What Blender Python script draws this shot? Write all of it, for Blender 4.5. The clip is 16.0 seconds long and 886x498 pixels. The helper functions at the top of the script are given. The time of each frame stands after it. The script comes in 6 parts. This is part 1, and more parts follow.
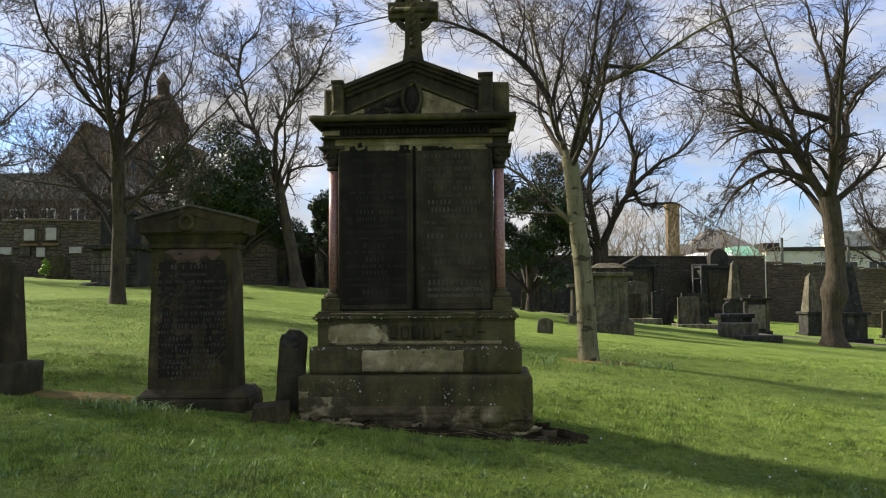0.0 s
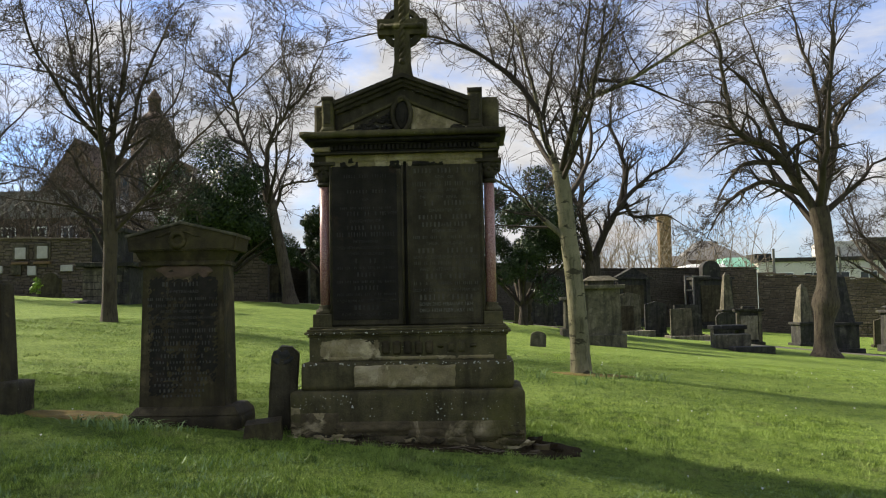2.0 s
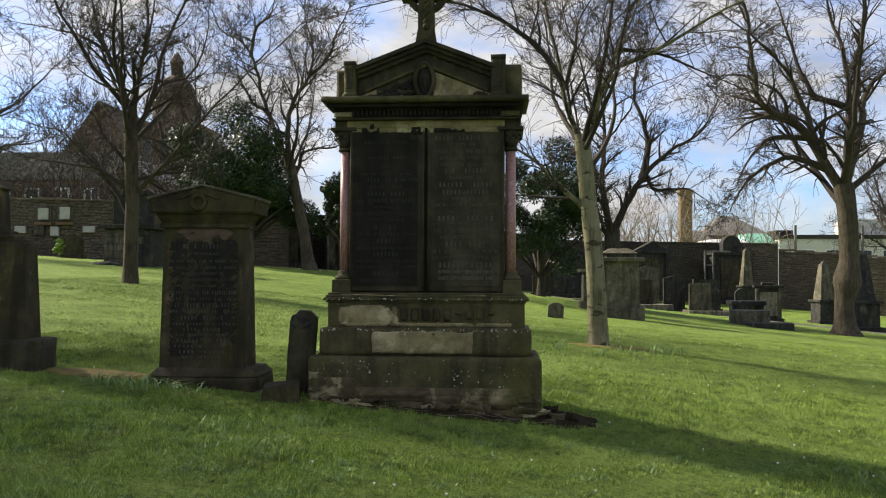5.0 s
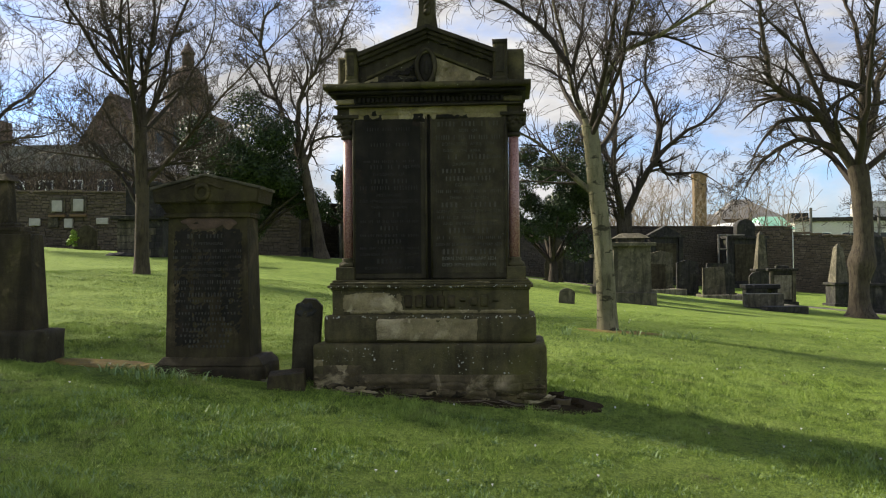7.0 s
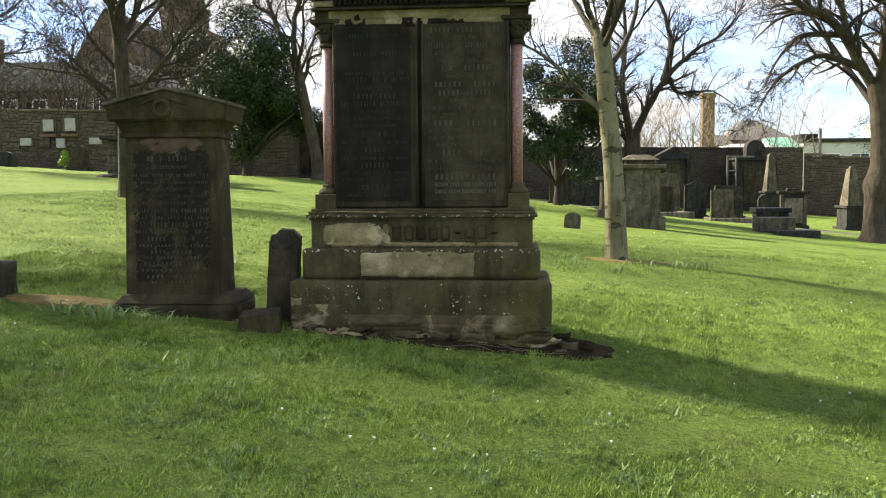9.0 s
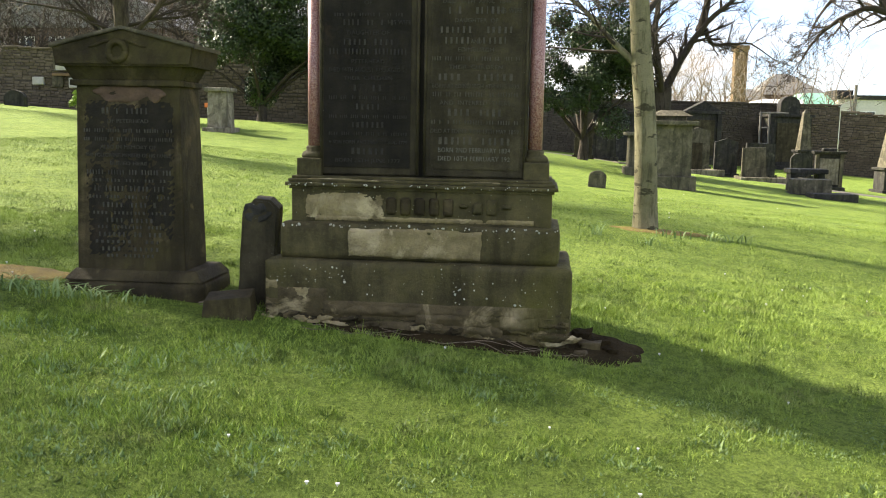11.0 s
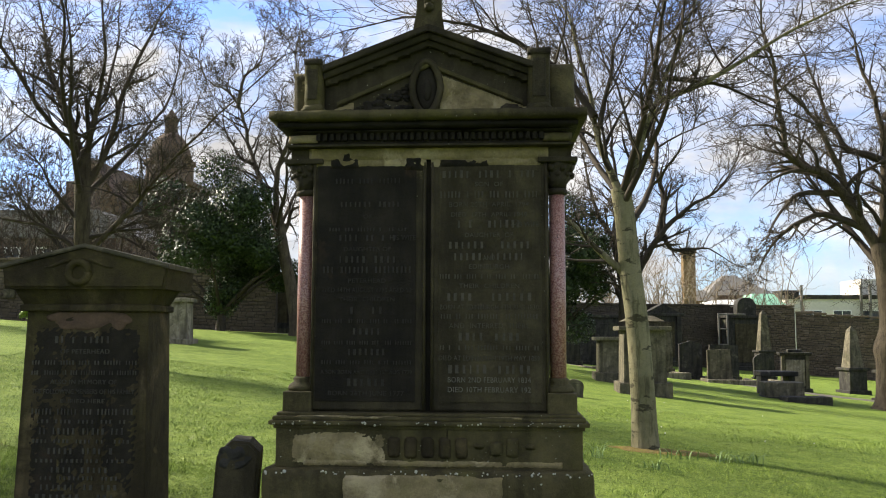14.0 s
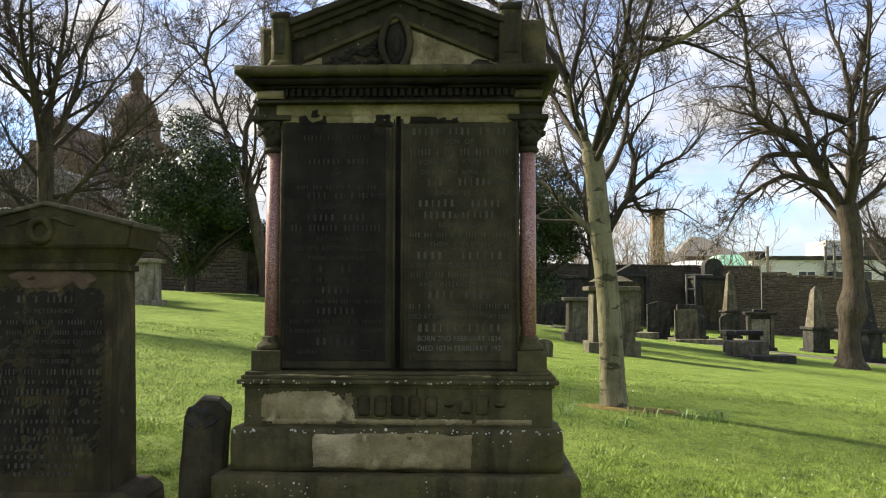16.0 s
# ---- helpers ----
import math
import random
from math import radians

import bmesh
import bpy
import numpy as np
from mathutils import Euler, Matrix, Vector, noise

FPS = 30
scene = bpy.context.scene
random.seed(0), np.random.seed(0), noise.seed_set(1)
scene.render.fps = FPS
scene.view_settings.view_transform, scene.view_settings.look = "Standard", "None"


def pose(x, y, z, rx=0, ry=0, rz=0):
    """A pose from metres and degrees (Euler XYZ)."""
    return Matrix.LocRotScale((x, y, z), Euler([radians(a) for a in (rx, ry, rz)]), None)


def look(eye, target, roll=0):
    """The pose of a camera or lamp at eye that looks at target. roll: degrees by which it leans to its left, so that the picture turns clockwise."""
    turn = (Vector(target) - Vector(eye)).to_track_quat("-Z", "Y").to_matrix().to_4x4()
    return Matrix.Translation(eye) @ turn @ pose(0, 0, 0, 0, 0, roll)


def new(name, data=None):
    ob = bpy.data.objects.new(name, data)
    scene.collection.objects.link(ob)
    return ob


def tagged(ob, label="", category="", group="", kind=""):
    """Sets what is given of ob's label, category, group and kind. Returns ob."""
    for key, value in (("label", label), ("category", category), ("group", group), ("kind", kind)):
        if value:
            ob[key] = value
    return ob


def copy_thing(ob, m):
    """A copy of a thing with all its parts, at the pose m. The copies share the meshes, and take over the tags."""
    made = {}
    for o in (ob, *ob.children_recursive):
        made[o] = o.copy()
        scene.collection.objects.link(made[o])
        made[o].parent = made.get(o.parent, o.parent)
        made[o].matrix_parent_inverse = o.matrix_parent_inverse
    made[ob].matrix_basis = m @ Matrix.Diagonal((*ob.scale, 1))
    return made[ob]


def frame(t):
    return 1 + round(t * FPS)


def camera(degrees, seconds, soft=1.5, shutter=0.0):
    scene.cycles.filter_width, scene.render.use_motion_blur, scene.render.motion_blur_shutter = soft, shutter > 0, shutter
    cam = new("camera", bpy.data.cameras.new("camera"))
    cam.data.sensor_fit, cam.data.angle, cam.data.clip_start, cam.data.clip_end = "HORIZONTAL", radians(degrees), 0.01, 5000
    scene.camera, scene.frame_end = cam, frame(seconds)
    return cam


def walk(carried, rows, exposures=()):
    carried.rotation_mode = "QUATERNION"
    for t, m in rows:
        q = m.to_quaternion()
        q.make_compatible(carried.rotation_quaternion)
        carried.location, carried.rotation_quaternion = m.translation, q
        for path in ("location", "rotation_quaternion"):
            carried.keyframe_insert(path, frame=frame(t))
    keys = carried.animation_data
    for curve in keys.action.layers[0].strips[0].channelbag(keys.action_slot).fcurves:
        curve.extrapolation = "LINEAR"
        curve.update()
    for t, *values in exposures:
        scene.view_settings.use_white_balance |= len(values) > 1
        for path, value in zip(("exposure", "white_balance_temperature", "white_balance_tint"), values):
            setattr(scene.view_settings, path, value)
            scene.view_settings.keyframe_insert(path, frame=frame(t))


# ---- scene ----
cam = camera(53.6, 16.0, 1.1)
PATH = [
    (0, (0.581, -6.523, 1.096), (0.471, -4.528, 1.188), -0.5),
    (0.5, (0.578, -6.524, 1.094), (0.47, -4.53, 1.217), -0.5),
    (1, (0.58, -6.535, 1.089), (0.473, -4.543, 1.234), -0.7),
    (1.5, (0.59, -6.541, 1.093), (0.481, -4.55, 1.245), -1.0),
    (2, (0.595, -6.538, 1.099), (0.502, -4.544, 1.223), -1.1),
    (2.5, (0.588, -6.543, 1.1), (0.491, -4.548, 1.203), -0.7),
    (3, (0.583, -6.543, 1.092), (0.461, -4.549, 1.18), -0.0),
    (3.5, (0.592, -6.544, 1.094), (0.466, -4.55, 1.182), -0.0),
    (4, (0.591, -6.54, 1.092), (0.453, -4.547, 1.191), -0.1),
    (4.5, (0.587, -6.536, 1.087), (0.451, -4.542, 1.156), 0.2),
    (6.8, (0.65, -6.493, 1.085), (0.496, -4.5, 1.121), -0.3),
    (7, (0.664, -6.506, 1.082), (0.496, -4.514, 1.108), -0.5),
    (7.5, (0.645, -6.415, 1.069), (0.521, -4.419, 1.036), -0.7),
    (8, (0.548, -6.102, 1.126), (0.493, -4.106, 1.001), -0.9),
    (8.5, (0.568, -5.943, 1.119), (0.424, -3.954, 0.965), -0.8),
    (9, (0.676, -5.739, 1.118), (0.498, -3.753, 0.964), -0.4),
    (9.2, (0.696, -5.653, 1.116), (0.538, -3.667, 0.939), -0.5),
    (11.3, (0.706, -4.707, 1.223), (0.477, -2.739, 0.951), 1.1),
    (11.5, (0.664, -4.637, 1.225), (0.487, -2.661, 0.974), 1.1),
    (12, (0.503, -4.457, 1.276), (0.425, -2.467, 1.091), 0.7),
    (12.5, (0.462, -4.323, 1.279), (0.314, -2.332, 1.156), 0.1),
    (13, (0.47, -4.182, 1.317), (0.31, -2.189, 1.31), -0.2),
    (13.5, (0.398, -4.168, 1.349), (0.303, -2.174, 1.474), -0.5),
    (14, (0.36, -4.197, 1.331), (0.228, -2.21, 1.52), 0.2),
    (14.5, (0.337, -4.245, 1.321), (0.189, -2.26, 1.511), 1.7),
    (15, (0.354, -4.192, 1.317), (0.262, -2.199, 1.464), 1.3),
    (15.5, (0.362, -4.171, 1.319), (0.29, -2.175, 1.434), 0.6),
    (16, (0.363, -4.161, 1.319), (0.297, -2.164, 1.42), 0.1),
]
EXPOSURES = [(0, 1.1, 7000, 8), (4.5, 1.15, 7000, 8), (7, 1.18, 7100, 8), (7.5, 1.36, 7200, 8), (8, 1.5, 7200, 8), (8.5, 1.68, 7200, 8), (9, 1.84, 7200, 8), (11.3, 2.12, 7400, 8), (12.5, 2.22, 7400, 8), (13, 2.02, 7400, 8), (13.5, 1.77, 7300, 8), (14, 1.45, 7200, 8), (14.5, 1.3, 7250, 8), (15, 1.5, 7300, 8), (16, 1.55, 7300, 8)]
walk(cam, [(t, look(eye, target, roll)) for t, eye, target, roll in PATH], EXPOSURES)

# ---- sky, sun and exposure ----
SUN_DIR = Vector((-0.89, 0.40, 0.68)).normalized()
world = bpy.data.worlds.new("sky")
scene.world = world
world.use_nodes = True
wn, wl = world.node_tree.nodes, world.node_tree.links
wn.clear()


def wnode(kind, **kw):
    n = wn.new(kind)
    for k, v in kw.items():
        n.inputs[k].default_value = v
    return n


sky = wn.new("ShaderNodeTexSky")
sky.sky_type = "NISHITA"
sky.sun_disc = False
sky.sun_elevation = math.asin(SUN_DIR.z)
sky.sun_rotation = math.atan2(SUN_DIR.x, SUN_DIR.y)
wcoord = wn.new("ShaderNodeTexCoord")
wmap = wn.new("ShaderNodeMapping")
wmap.inputs["Scale"].default_value = (1.0, 1.0, 2.6)
wmap.inputs["Location"].default_value = (0.35, 0.2, 0.1)
wl.new(wcoord.outputs["Generated"], wmap.inputs["Vector"])
cloud_a = wnode("ShaderNodeTexNoise", Scale=3.6, Detail=9.0, Roughness=0.62, Distortion=0.5)
wl.new(wmap.outputs[0], cloud_a.inputs["Vector"])
ramp = wn.new("ShaderNodeValToRGB")
ramp.color_ramp.elements[0].position, ramp.color_ramp.elements[1].position = 0.36, 0.60
wl.new(cloud_a.outputs["Fac"], ramp.inputs[0])
cloud_b = wnode("ShaderNodeTexNoise", Scale=6.5, Detail=6.0, Roughness=0.6)
wl.new(wmap.outputs[0], cloud_b.inputs["Vector"])
tone = wn.new("ShaderNodeMapRange")
tone.inputs["To Min"].default_value, tone.inputs["To Max"].default_value = 2.6, 5.2
tone.inputs["From Min"].default_value, tone.inputs["From Max"].default_value = 0.3, 0.7
wl.new(cloud_b.outputs["Fac"], tone.inputs["Value"])
white = wn.new("ShaderNodeVectorMath")
white.operation = "SCALE"
white.inputs[0].default_value = (0.95, 0.97, 1.05)
wl.new(tone.outputs[0], white.inputs["Scale"])
blue = wn.new("ShaderNodeVectorMath")
blue.operation = "MULTIPLY"
blue.inputs[1].default_value = (0.60, 0.80, 1.25)
wl.new(sky.outputs[0], blue.inputs[0])
wmix = wn.new("ShaderNodeMix")
wmix.data_type = "RGBA"
wl.new(ramp.outputs[0], wmix.inputs[0])
wl.new(blue.outputs[0], wmix.inputs[6])
wl.new(white.outputs[0], wmix.inputs[7])
wbg = wn.new("ShaderNodeBackground")
wbg.inputs["Strength"].default_value = 0.088
wl.new(wmix.outputs[2], wbg.inputs["Color"])
wout = wn.new("ShaderNodeOutputWorld")
wl.new(wbg.outputs[0], wout.inputs[0])

sun = new("sun", bpy.data.lights.new("sun", "SUN"))
sun.data.energy, sun.data.angle, sun.data.color = 4.7, radians(5.0), (1.0, 0.94, 0.84)
sun.matrix_world = look(SUN_DIR * 60, (0, 0, 0))


# ---- materials ----
class Nodes:
    """A small builder for one node material."""

    def __init__(self, name):
        self.mat = bpy.data.materials.new(name)
        self.mat.use_nodes = True
        self.n, self.l = self.mat.node_tree.nodes, self.mat.node_tree.links
        self.bsdf = self.n["Principled BSDF"]
        self.coord = self.n.new("ShaderNodeTexCoord").outputs["Object"]

    def put(self, socket, value):
        if isinstance(value, bpy.types.NodeSocket):
            self.l.new(value, socket)
        else:
            socket.default_value = value

    def noise(self, scale, detail=4.0, rough=0.6, stretch=None, vec=None, distort=0.0):
        vec = vec or self.coord
        if stretch:
            m = self.n.new("ShaderNodeMapping")
            m.inputs["Scale"].default_value = stretch
            self.l.new(vec, m.inputs["Vector"])
            vec = m.outputs[0]
        t = self.n.new("ShaderNodeTexNoise")
        t.inputs["Scale"].default_value, t.inputs["Detail"].default_value = scale, detail
        t.inputs["Roughness"].default_value, t.inputs["Distortion"].default_value = rough, distort
        self.l.new(vec, t.inputs["Vector"])
        return t.outputs["Fac"]

    def cells(self, scale, vec=None):
        t = self.n.new("ShaderNodeTexVoronoi")
        t.inputs["Scale"].default_value = scale
        self.l.new(vec or self.coord, t.inputs["Vector"])
        return t.outputs["Distance"]

    def ramp(self, fac, lo, hi, a=0.0, b=1.0):
        m = self.n.new("ShaderNodeMapRange")
        self.put(m.inputs["Value"], fac)
        m.inputs["From Min"].default_value, m.inputs["From Max"].default_value = lo, hi
        m.inputs["To Min"].default_value, m.inputs["To Max"].default_value = a, b
        return m.outputs[0]

    def math(self, op, a, b):
        m = self.n.new("ShaderNodeMath")
        m.operation = op
        self.put(m.inputs[0], a)
        self.put(m.inputs[1], b)
        return m.outputs[0]

    def mix(self, fac, a, b):
        m = self.n.new("ShaderNodeMix")
        m.data_type = "RGBA"
        self.put(m.inputs[0], fac)
        self.put(m.inputs[6], (*a, 1.0) if isinstance(a, tuple) else a)
        self.put(m.inputs[7], (*b, 1.0) if isinstance(b, tuple) else b)
        return m.outputs[2]

    def island(self):
        return self.n.new("ShaderNodeNewGeometry").outputs["Random Per Island"]

    def each(self):
        return self.n.new("ShaderNodeObjectInfo").outputs["Random"]

    def done(self, color, rough=0.85, bump=None, strength=0.4, dist=0.01, spec=0.3, metal=0.0):
        self.put(self.bsdf.inputs["Base Color"], (*color, 1.0) if isinstance(color, tuple) else color)
        self.put(self.bsdf.inputs["Roughness"], rough)
        self.bsdf.inputs["Specular IOR Level"].default_value = spec
        self.bsdf.inputs["Metallic"].default_value = metal
        if bump is not None:
            b = self.n.new("ShaderNodeBump")
            b.inputs["Strength"].default_value, b.inputs["Distance"].default_value = strength, dist
            self.l.new(bump, b.inputs["Height"])
            self.l.new(b.outputs[0], self.bsdf.inputs["Normal"])
        return self.mat


def stone_mat(name, dark, light, green, light_share=0.62, green_share=0.55, spots=True, streaks=True):
    """Weathered sandstone: soot, paler worn patches, green algae, white lichen dots."""
    k = Nodes(name)
    big = k.noise(2.6, 9, 0.68, distort=0.6)
    mid = k.noise(6.0, 7, 0.65)
    col = k.mix(k.ramp(mid, 0.35, 0.68), tuple(c * 0.55 for c in dark), tuple(c * 1.35 for c in dark))
    col = k.mix(k.ramp(big, light_share, light_share + 0.08), col, k.mix(k.ramp(mid, 0.35, 0.65), light, tuple(c * 0.6 for c in light)))
    alg = k.noise(2.4, 6, 0.6, stretch=(1, 1, 0.6))
    col = k.mix(k.ramp(alg, green_share - 0.06, green_share + 0.16, 0.0, 0.85), col, green)
    if streaks:
        st = k.noise(7.0, 5, 0.6, stretch=(1.0, 1.0, 0.12))
        col = k.mix(k.ramp(st, 0.48, 0.64, 0.0, 0.7), col, tuple(c * 0.30 for c in dark))
        soot = k.noise(1.5, 7, 0.68, stretch=(1.0, 1.0, 0.8), distort=0.8)
        col = k.mix(k.ramp(soot, 0.50, 0.62, 0.0, 0.75), col, tuple(c * 0.32 for c in dark))
    fine = k.noise(75, 6, 0.75)
    col = k.mix(k.ramp(fine, 0.52, 0.74, 0.0, 0.30), col, tuple(c * 2.0 + 0.008 for c in dark))
    col = k.mix(k.ramp(fine, 0.44, 0.30, 0.0, 0.5), col, tuple(c * 0.4 for c in dark))
    if spots:
        for scale, lo, hi, cut in ((16.0, 0.53, 0.58, 0.10), (38.0, 0.50, 0.55, 0.13)):
            dots = k.math("ADD", k.cells(scale), k.math("MULTIPLY", k.noise(scale * 3, 2), 0.12))
            where = k.noise(2.3 if scale < 20 else 1.4, 4, 0.6)
            near = k.math("MULTIPLY", k.ramp(dots, cut + 0.03, cut), k.ramp(where, lo, hi))
            col = k.mix(near, col, (0.40, 0.40, 0.31))
    h = k.math("ADD", k.math("MULTIPLY", k.noise(20, 8, 0.7), 1.0), k.math("MULTIPLY", fine, 0.5))
    return k.done(col, k.ramp(fine, 0.3, 0.7, 0.60, 0.9), h, 0.75, 0.014, 0.18)


def plain_rough(name, a, b, scale=6.0, fine=60.0, rough=0.85, strength=0.4, dist=0.01, vary=False, spec=0.3):
    k = Nodes(name)
    col = k.mix(k.ramp(k.noise(scale, 6, 0.62), 0.35, 0.68), a, b)
    f = k.noise(fine, 4, 0.65)
    col = k.mix(k.ramp(f, 0.35, 0.75, 0.0, 0.4), col, tuple(c * 0.55 for c in a))
    if vary:
        col = k.mix(k.ramp(k.math("FRACT", k.math("ADD", k.island(), k.each()), 0.0), 0.0, 1.0, 0.0, 0.75), col, tuple(min(1.0, c * 0.45) for c in b))
    return k.done(col, rough, f, strength, dist, spec)


SOOT = stone_mat("sooty_sandstone", (0.0540, 0.0455, 0.0255), (0.2825, 0.2232, 0.1297), (0.0800, 0.0730, 0.0220), 0.60, 0.60)
SOOT_BASE = stone_mat("sooty_sandstone_mossy", (0.0900, 0.0765, 0.0350), (0.3459, 0.2890, 0.1452), (0.1000, 0.0935, 0.0230), 0.60, 0.54)
PANEL = stone_mat("black_tablet", (0.0620, 0.0525, 0.0285), (0.1387, 0.1125, 0.0630), (0.0784, 0.0672, 0.0290), 0.60, 0.62, spots=False)
PANEL_BLACK = stone_mat("sooted_tablet_and_dark_frieze", (0.0240, 0.0205, 0.0140), (0.0659, 0.0448, 0.0265), (0.0377, 0.0330, 0.0171), 0.60, 0.60, spots=False)
PALE = stone_mat("worn_pale_sandstone", (0.2471, 0.2001, 0.1038), (0.5042, 0.4191, 0.2493), (0.1578, 0.1444, 0.0537), 0.50, 0.56, spots=False, streaks=False)
RUBBLE = stone_mat("flaking_sandstone", (0.0925, 0.0720, 0.0370), (0.4100, 0.3318, 0.1932), (0.0760, 0.0676, 0.0189), 0.53, 0.56, spots=False, streaks=False)
BROWNSTONE = stone_mat("brown_sandstone", (0.0552, 0.0437, 0.0218), (0.1556, 0.1201, 0.0623), (0.0905, 0.0803, 0.0224), 0.54, 0.55, spots=False)
LICHEN = plain_rough("white_lichen", (0.42, 0.42, 0.34), (0.62, 0.61, 0.52), 30)
SCAR = plain_rough("red_brown_scar", (0.085, 0.055, 0.036), (0.16, 0.105, 0.068), 12)
LETTER = plain_rough("worn_lettering", (0.119, 0.115, 0.092), (0.194, 0.185, 0.150), 20)
LETTER_MID = plain_rough("worn_lettering_mid", (0.063, 0.057, 0.043), (0.107, 0.097, 0.073), 9)
LETTER_BLACK = plain_rough("sooted_lettering", (0.026, 0.025, 0.020), (0.058, 0.054, 0.044), 9)
LETTER_DARK = plain_rough("worn_lettering_dark", (0.041, 0.039, 0.031), (0.098, 0.092, 0.074), 9)
TOMB_DARK = stone_mat("dark_tomb_stone", (0.040, 0.038, 0.034), (0.12, 0.11, 0.09), (0.06, 0.062, 0.03), 0.56, 0.55, spots=False)
TOMB_GREY = stone_mat("grey_tomb_stone", (0.105, 0.094, 0.064), (0.200, 0.175, 0.120), (0.100, 0.095, 0.040), 0.5, 0.6, spots=False)
TOMB_PALE = stone_mat("pale_tomb_stone", (0.187, 0.164, 0.122), (0.323, 0.288, 0.223), (0.170, 0.160, 0.086), 0.45, 0.6, spots=False)


def granite():
    k = Nodes("red_granite")
    c = k.mix(k.ramp(k.noise(140, 2, 0.5), 0.42, 0.58), (0.22, 0.085, 0.07), (0.42, 0.25, 0.21))
    c = k.mix(k.ramp(k.noise(210, 2, 0.5), 0.62, 0.66), c, (0.03, 0.025, 0.025))
    return k.done(c, 0.38, k.noise(90, 2), 0.05, 0.002, 0.5)


GRANITE = granite()


def grass_ground():
    k = Nodes("lawn")
    big = k.noise(0.35, 5, 0.6)
    mid = k.noise(2.2, 8, 0.7)
    tuft = k.noise(14, 6, 0.7)
    fine = k.noise(55, 6, 0.8)
    col = k.mix(k.ramp(mid, 0.32, 0.7), (0.120, 0.195, 0.030), (0.260, 0.345, 0.070))
    col = k.mix(k.ramp(big, 0.45, 0.75, 0.0, 0.5), col, (0.245, 0.335, 0.075))
    col = k.mix(k.ramp(tuft, 0.50, 0.66, 0.0, 0.6), col, (0.050, 0.092, 0.012))
    col = k.mix(k.ramp(fine, 0.46, 0.66, 0.0, 0.8), col, (0.026, 0.048, 0.008))
    bare = k.noise(1.3, 6, 0.75)
    col = k.mix(k.ramp(bare, 0.63, 0.75, 0.0, 0.75), col, (0.15, 0.125, 0.065))
    h = k.math("ADD", k.math("MULTIPLY", tuft, 1.0), fine)
    return k.done(col, 0.9, h, 1.0, 0.05, 0.12)


LAWN = grass_ground()


def blade_mat(name, a, b, c):
    k = Nodes(name)
    col = k.mix(k.island(), a, b)
    col = k.mix(k.ramp(k.noise(0.8, 6, 0.7), 0.42, 0.62, 0.0, 0.75), col, c)
    col = k.mix(k.ramp(k.noise(4.2, 7, 0.75), 0.49, 0.60, 0.0, 0.80), col, tuple(q * 0.55 for q in a))
    col = k.mix(k.ramp(k.noise(19, 5, 0.7), 0.52, 0.62, 0.0, 0.65), col, tuple(min(1.0, q * 1.2) for q in c))
    col = k.mix(k.ramp(k.noise(1.5, 7, 0.8, distort=0.5), 0.56, 0.68, 0.0, 0.75), col, (0.165, 0.140, 0.080))
    return k.done(col, 0.6, spec=0.25)


BLADES = blade_mat("grass_blades", (0.0560, 0.1150, 0.0120), (0.3300, 0.4500, 0.0700), (0.2750, 0.3650, 0.0800))
LEAFY = blade_mat("daffodil_leaves", (0.149, 0.250, 0.085), (0.299, 0.396, 0.180), (0.227, 0.308, 0.105))
SOIL = plain_rough("bare_soil", (0.020, 0.015, 0.007), (0.052, 0.038, 0.018), 7, 45, 0.95, 0.9, 0.03, spec=0.05)
MOSS = plain_rough("yellow_moss_patch", (0.136, 0.100, 0.032), (0.240, 0.176, 0.041), 9, 60, 0.95, 0.9, 0.02)
def bark_mat(name, a, b, knots=0.0, ridge=0.9):
    k = Nodes(name)
    run = k.noise(16, 6, 0.7, stretch=(1.0, 1.0, 0.16))
    wide = k.noise(2.2, 6, 0.65)
    col = k.mix(k.ramp(wide, 0.35, 0.65), a, b)
    col = k.mix(k.ramp(run, 0.50, 0.64, 0.0, 0.75), col, tuple(c * 0.35 for c in a))
    if knots:
        spot = k.noise(5.0, 4, 0.6, stretch=(1.0, 1.0, 2.4))
        col = k.mix(k.ramp(spot, 0.57, 0.62, 0.0, knots), col, tuple(c * 0.22 for c in a))
    col = k.mix(k.ramp(k.noise(70, 4, 0.7), 0.45, 0.7, 0.0, 0.4), col, tuple(c * 0.5 for c in a))
    return k.done(col, 0.9, k.math("ADD", run, k.math("MULTIPLY", wide, 0.4)), ridge, 0.05, 0.2)


BARK = bark_mat("grey_bark", (0.060, 0.047, 0.033), (0.108, 0.088, 0.060))
BARK_GREEN = bark_mat("pale_green_bark", (0.142, 0.131, 0.074), (0.257, 0.233, 0.142), 0.85, 0.4)
BARK_DARK = bark_mat("dark_bark", (0.042, 0.034, 0.027), (0.078, 0.063, 0.049))
TWIG = plain_rough("brown_twigs", (0.036, 0.028, 0.020), (0.061, 0.048, 0.035), 3, 20)
DRY = plain_rough("dry_stems", (0.15, 0.12, 0.085), (0.24, 0.19, 0.135), 3, 20)


def leaf_mat(name, a, b, rough=0.5):
    k = Nodes(name)
    col = k.mix(k.island(), a, b)
    return k.done(col, rough, spec=0.22)


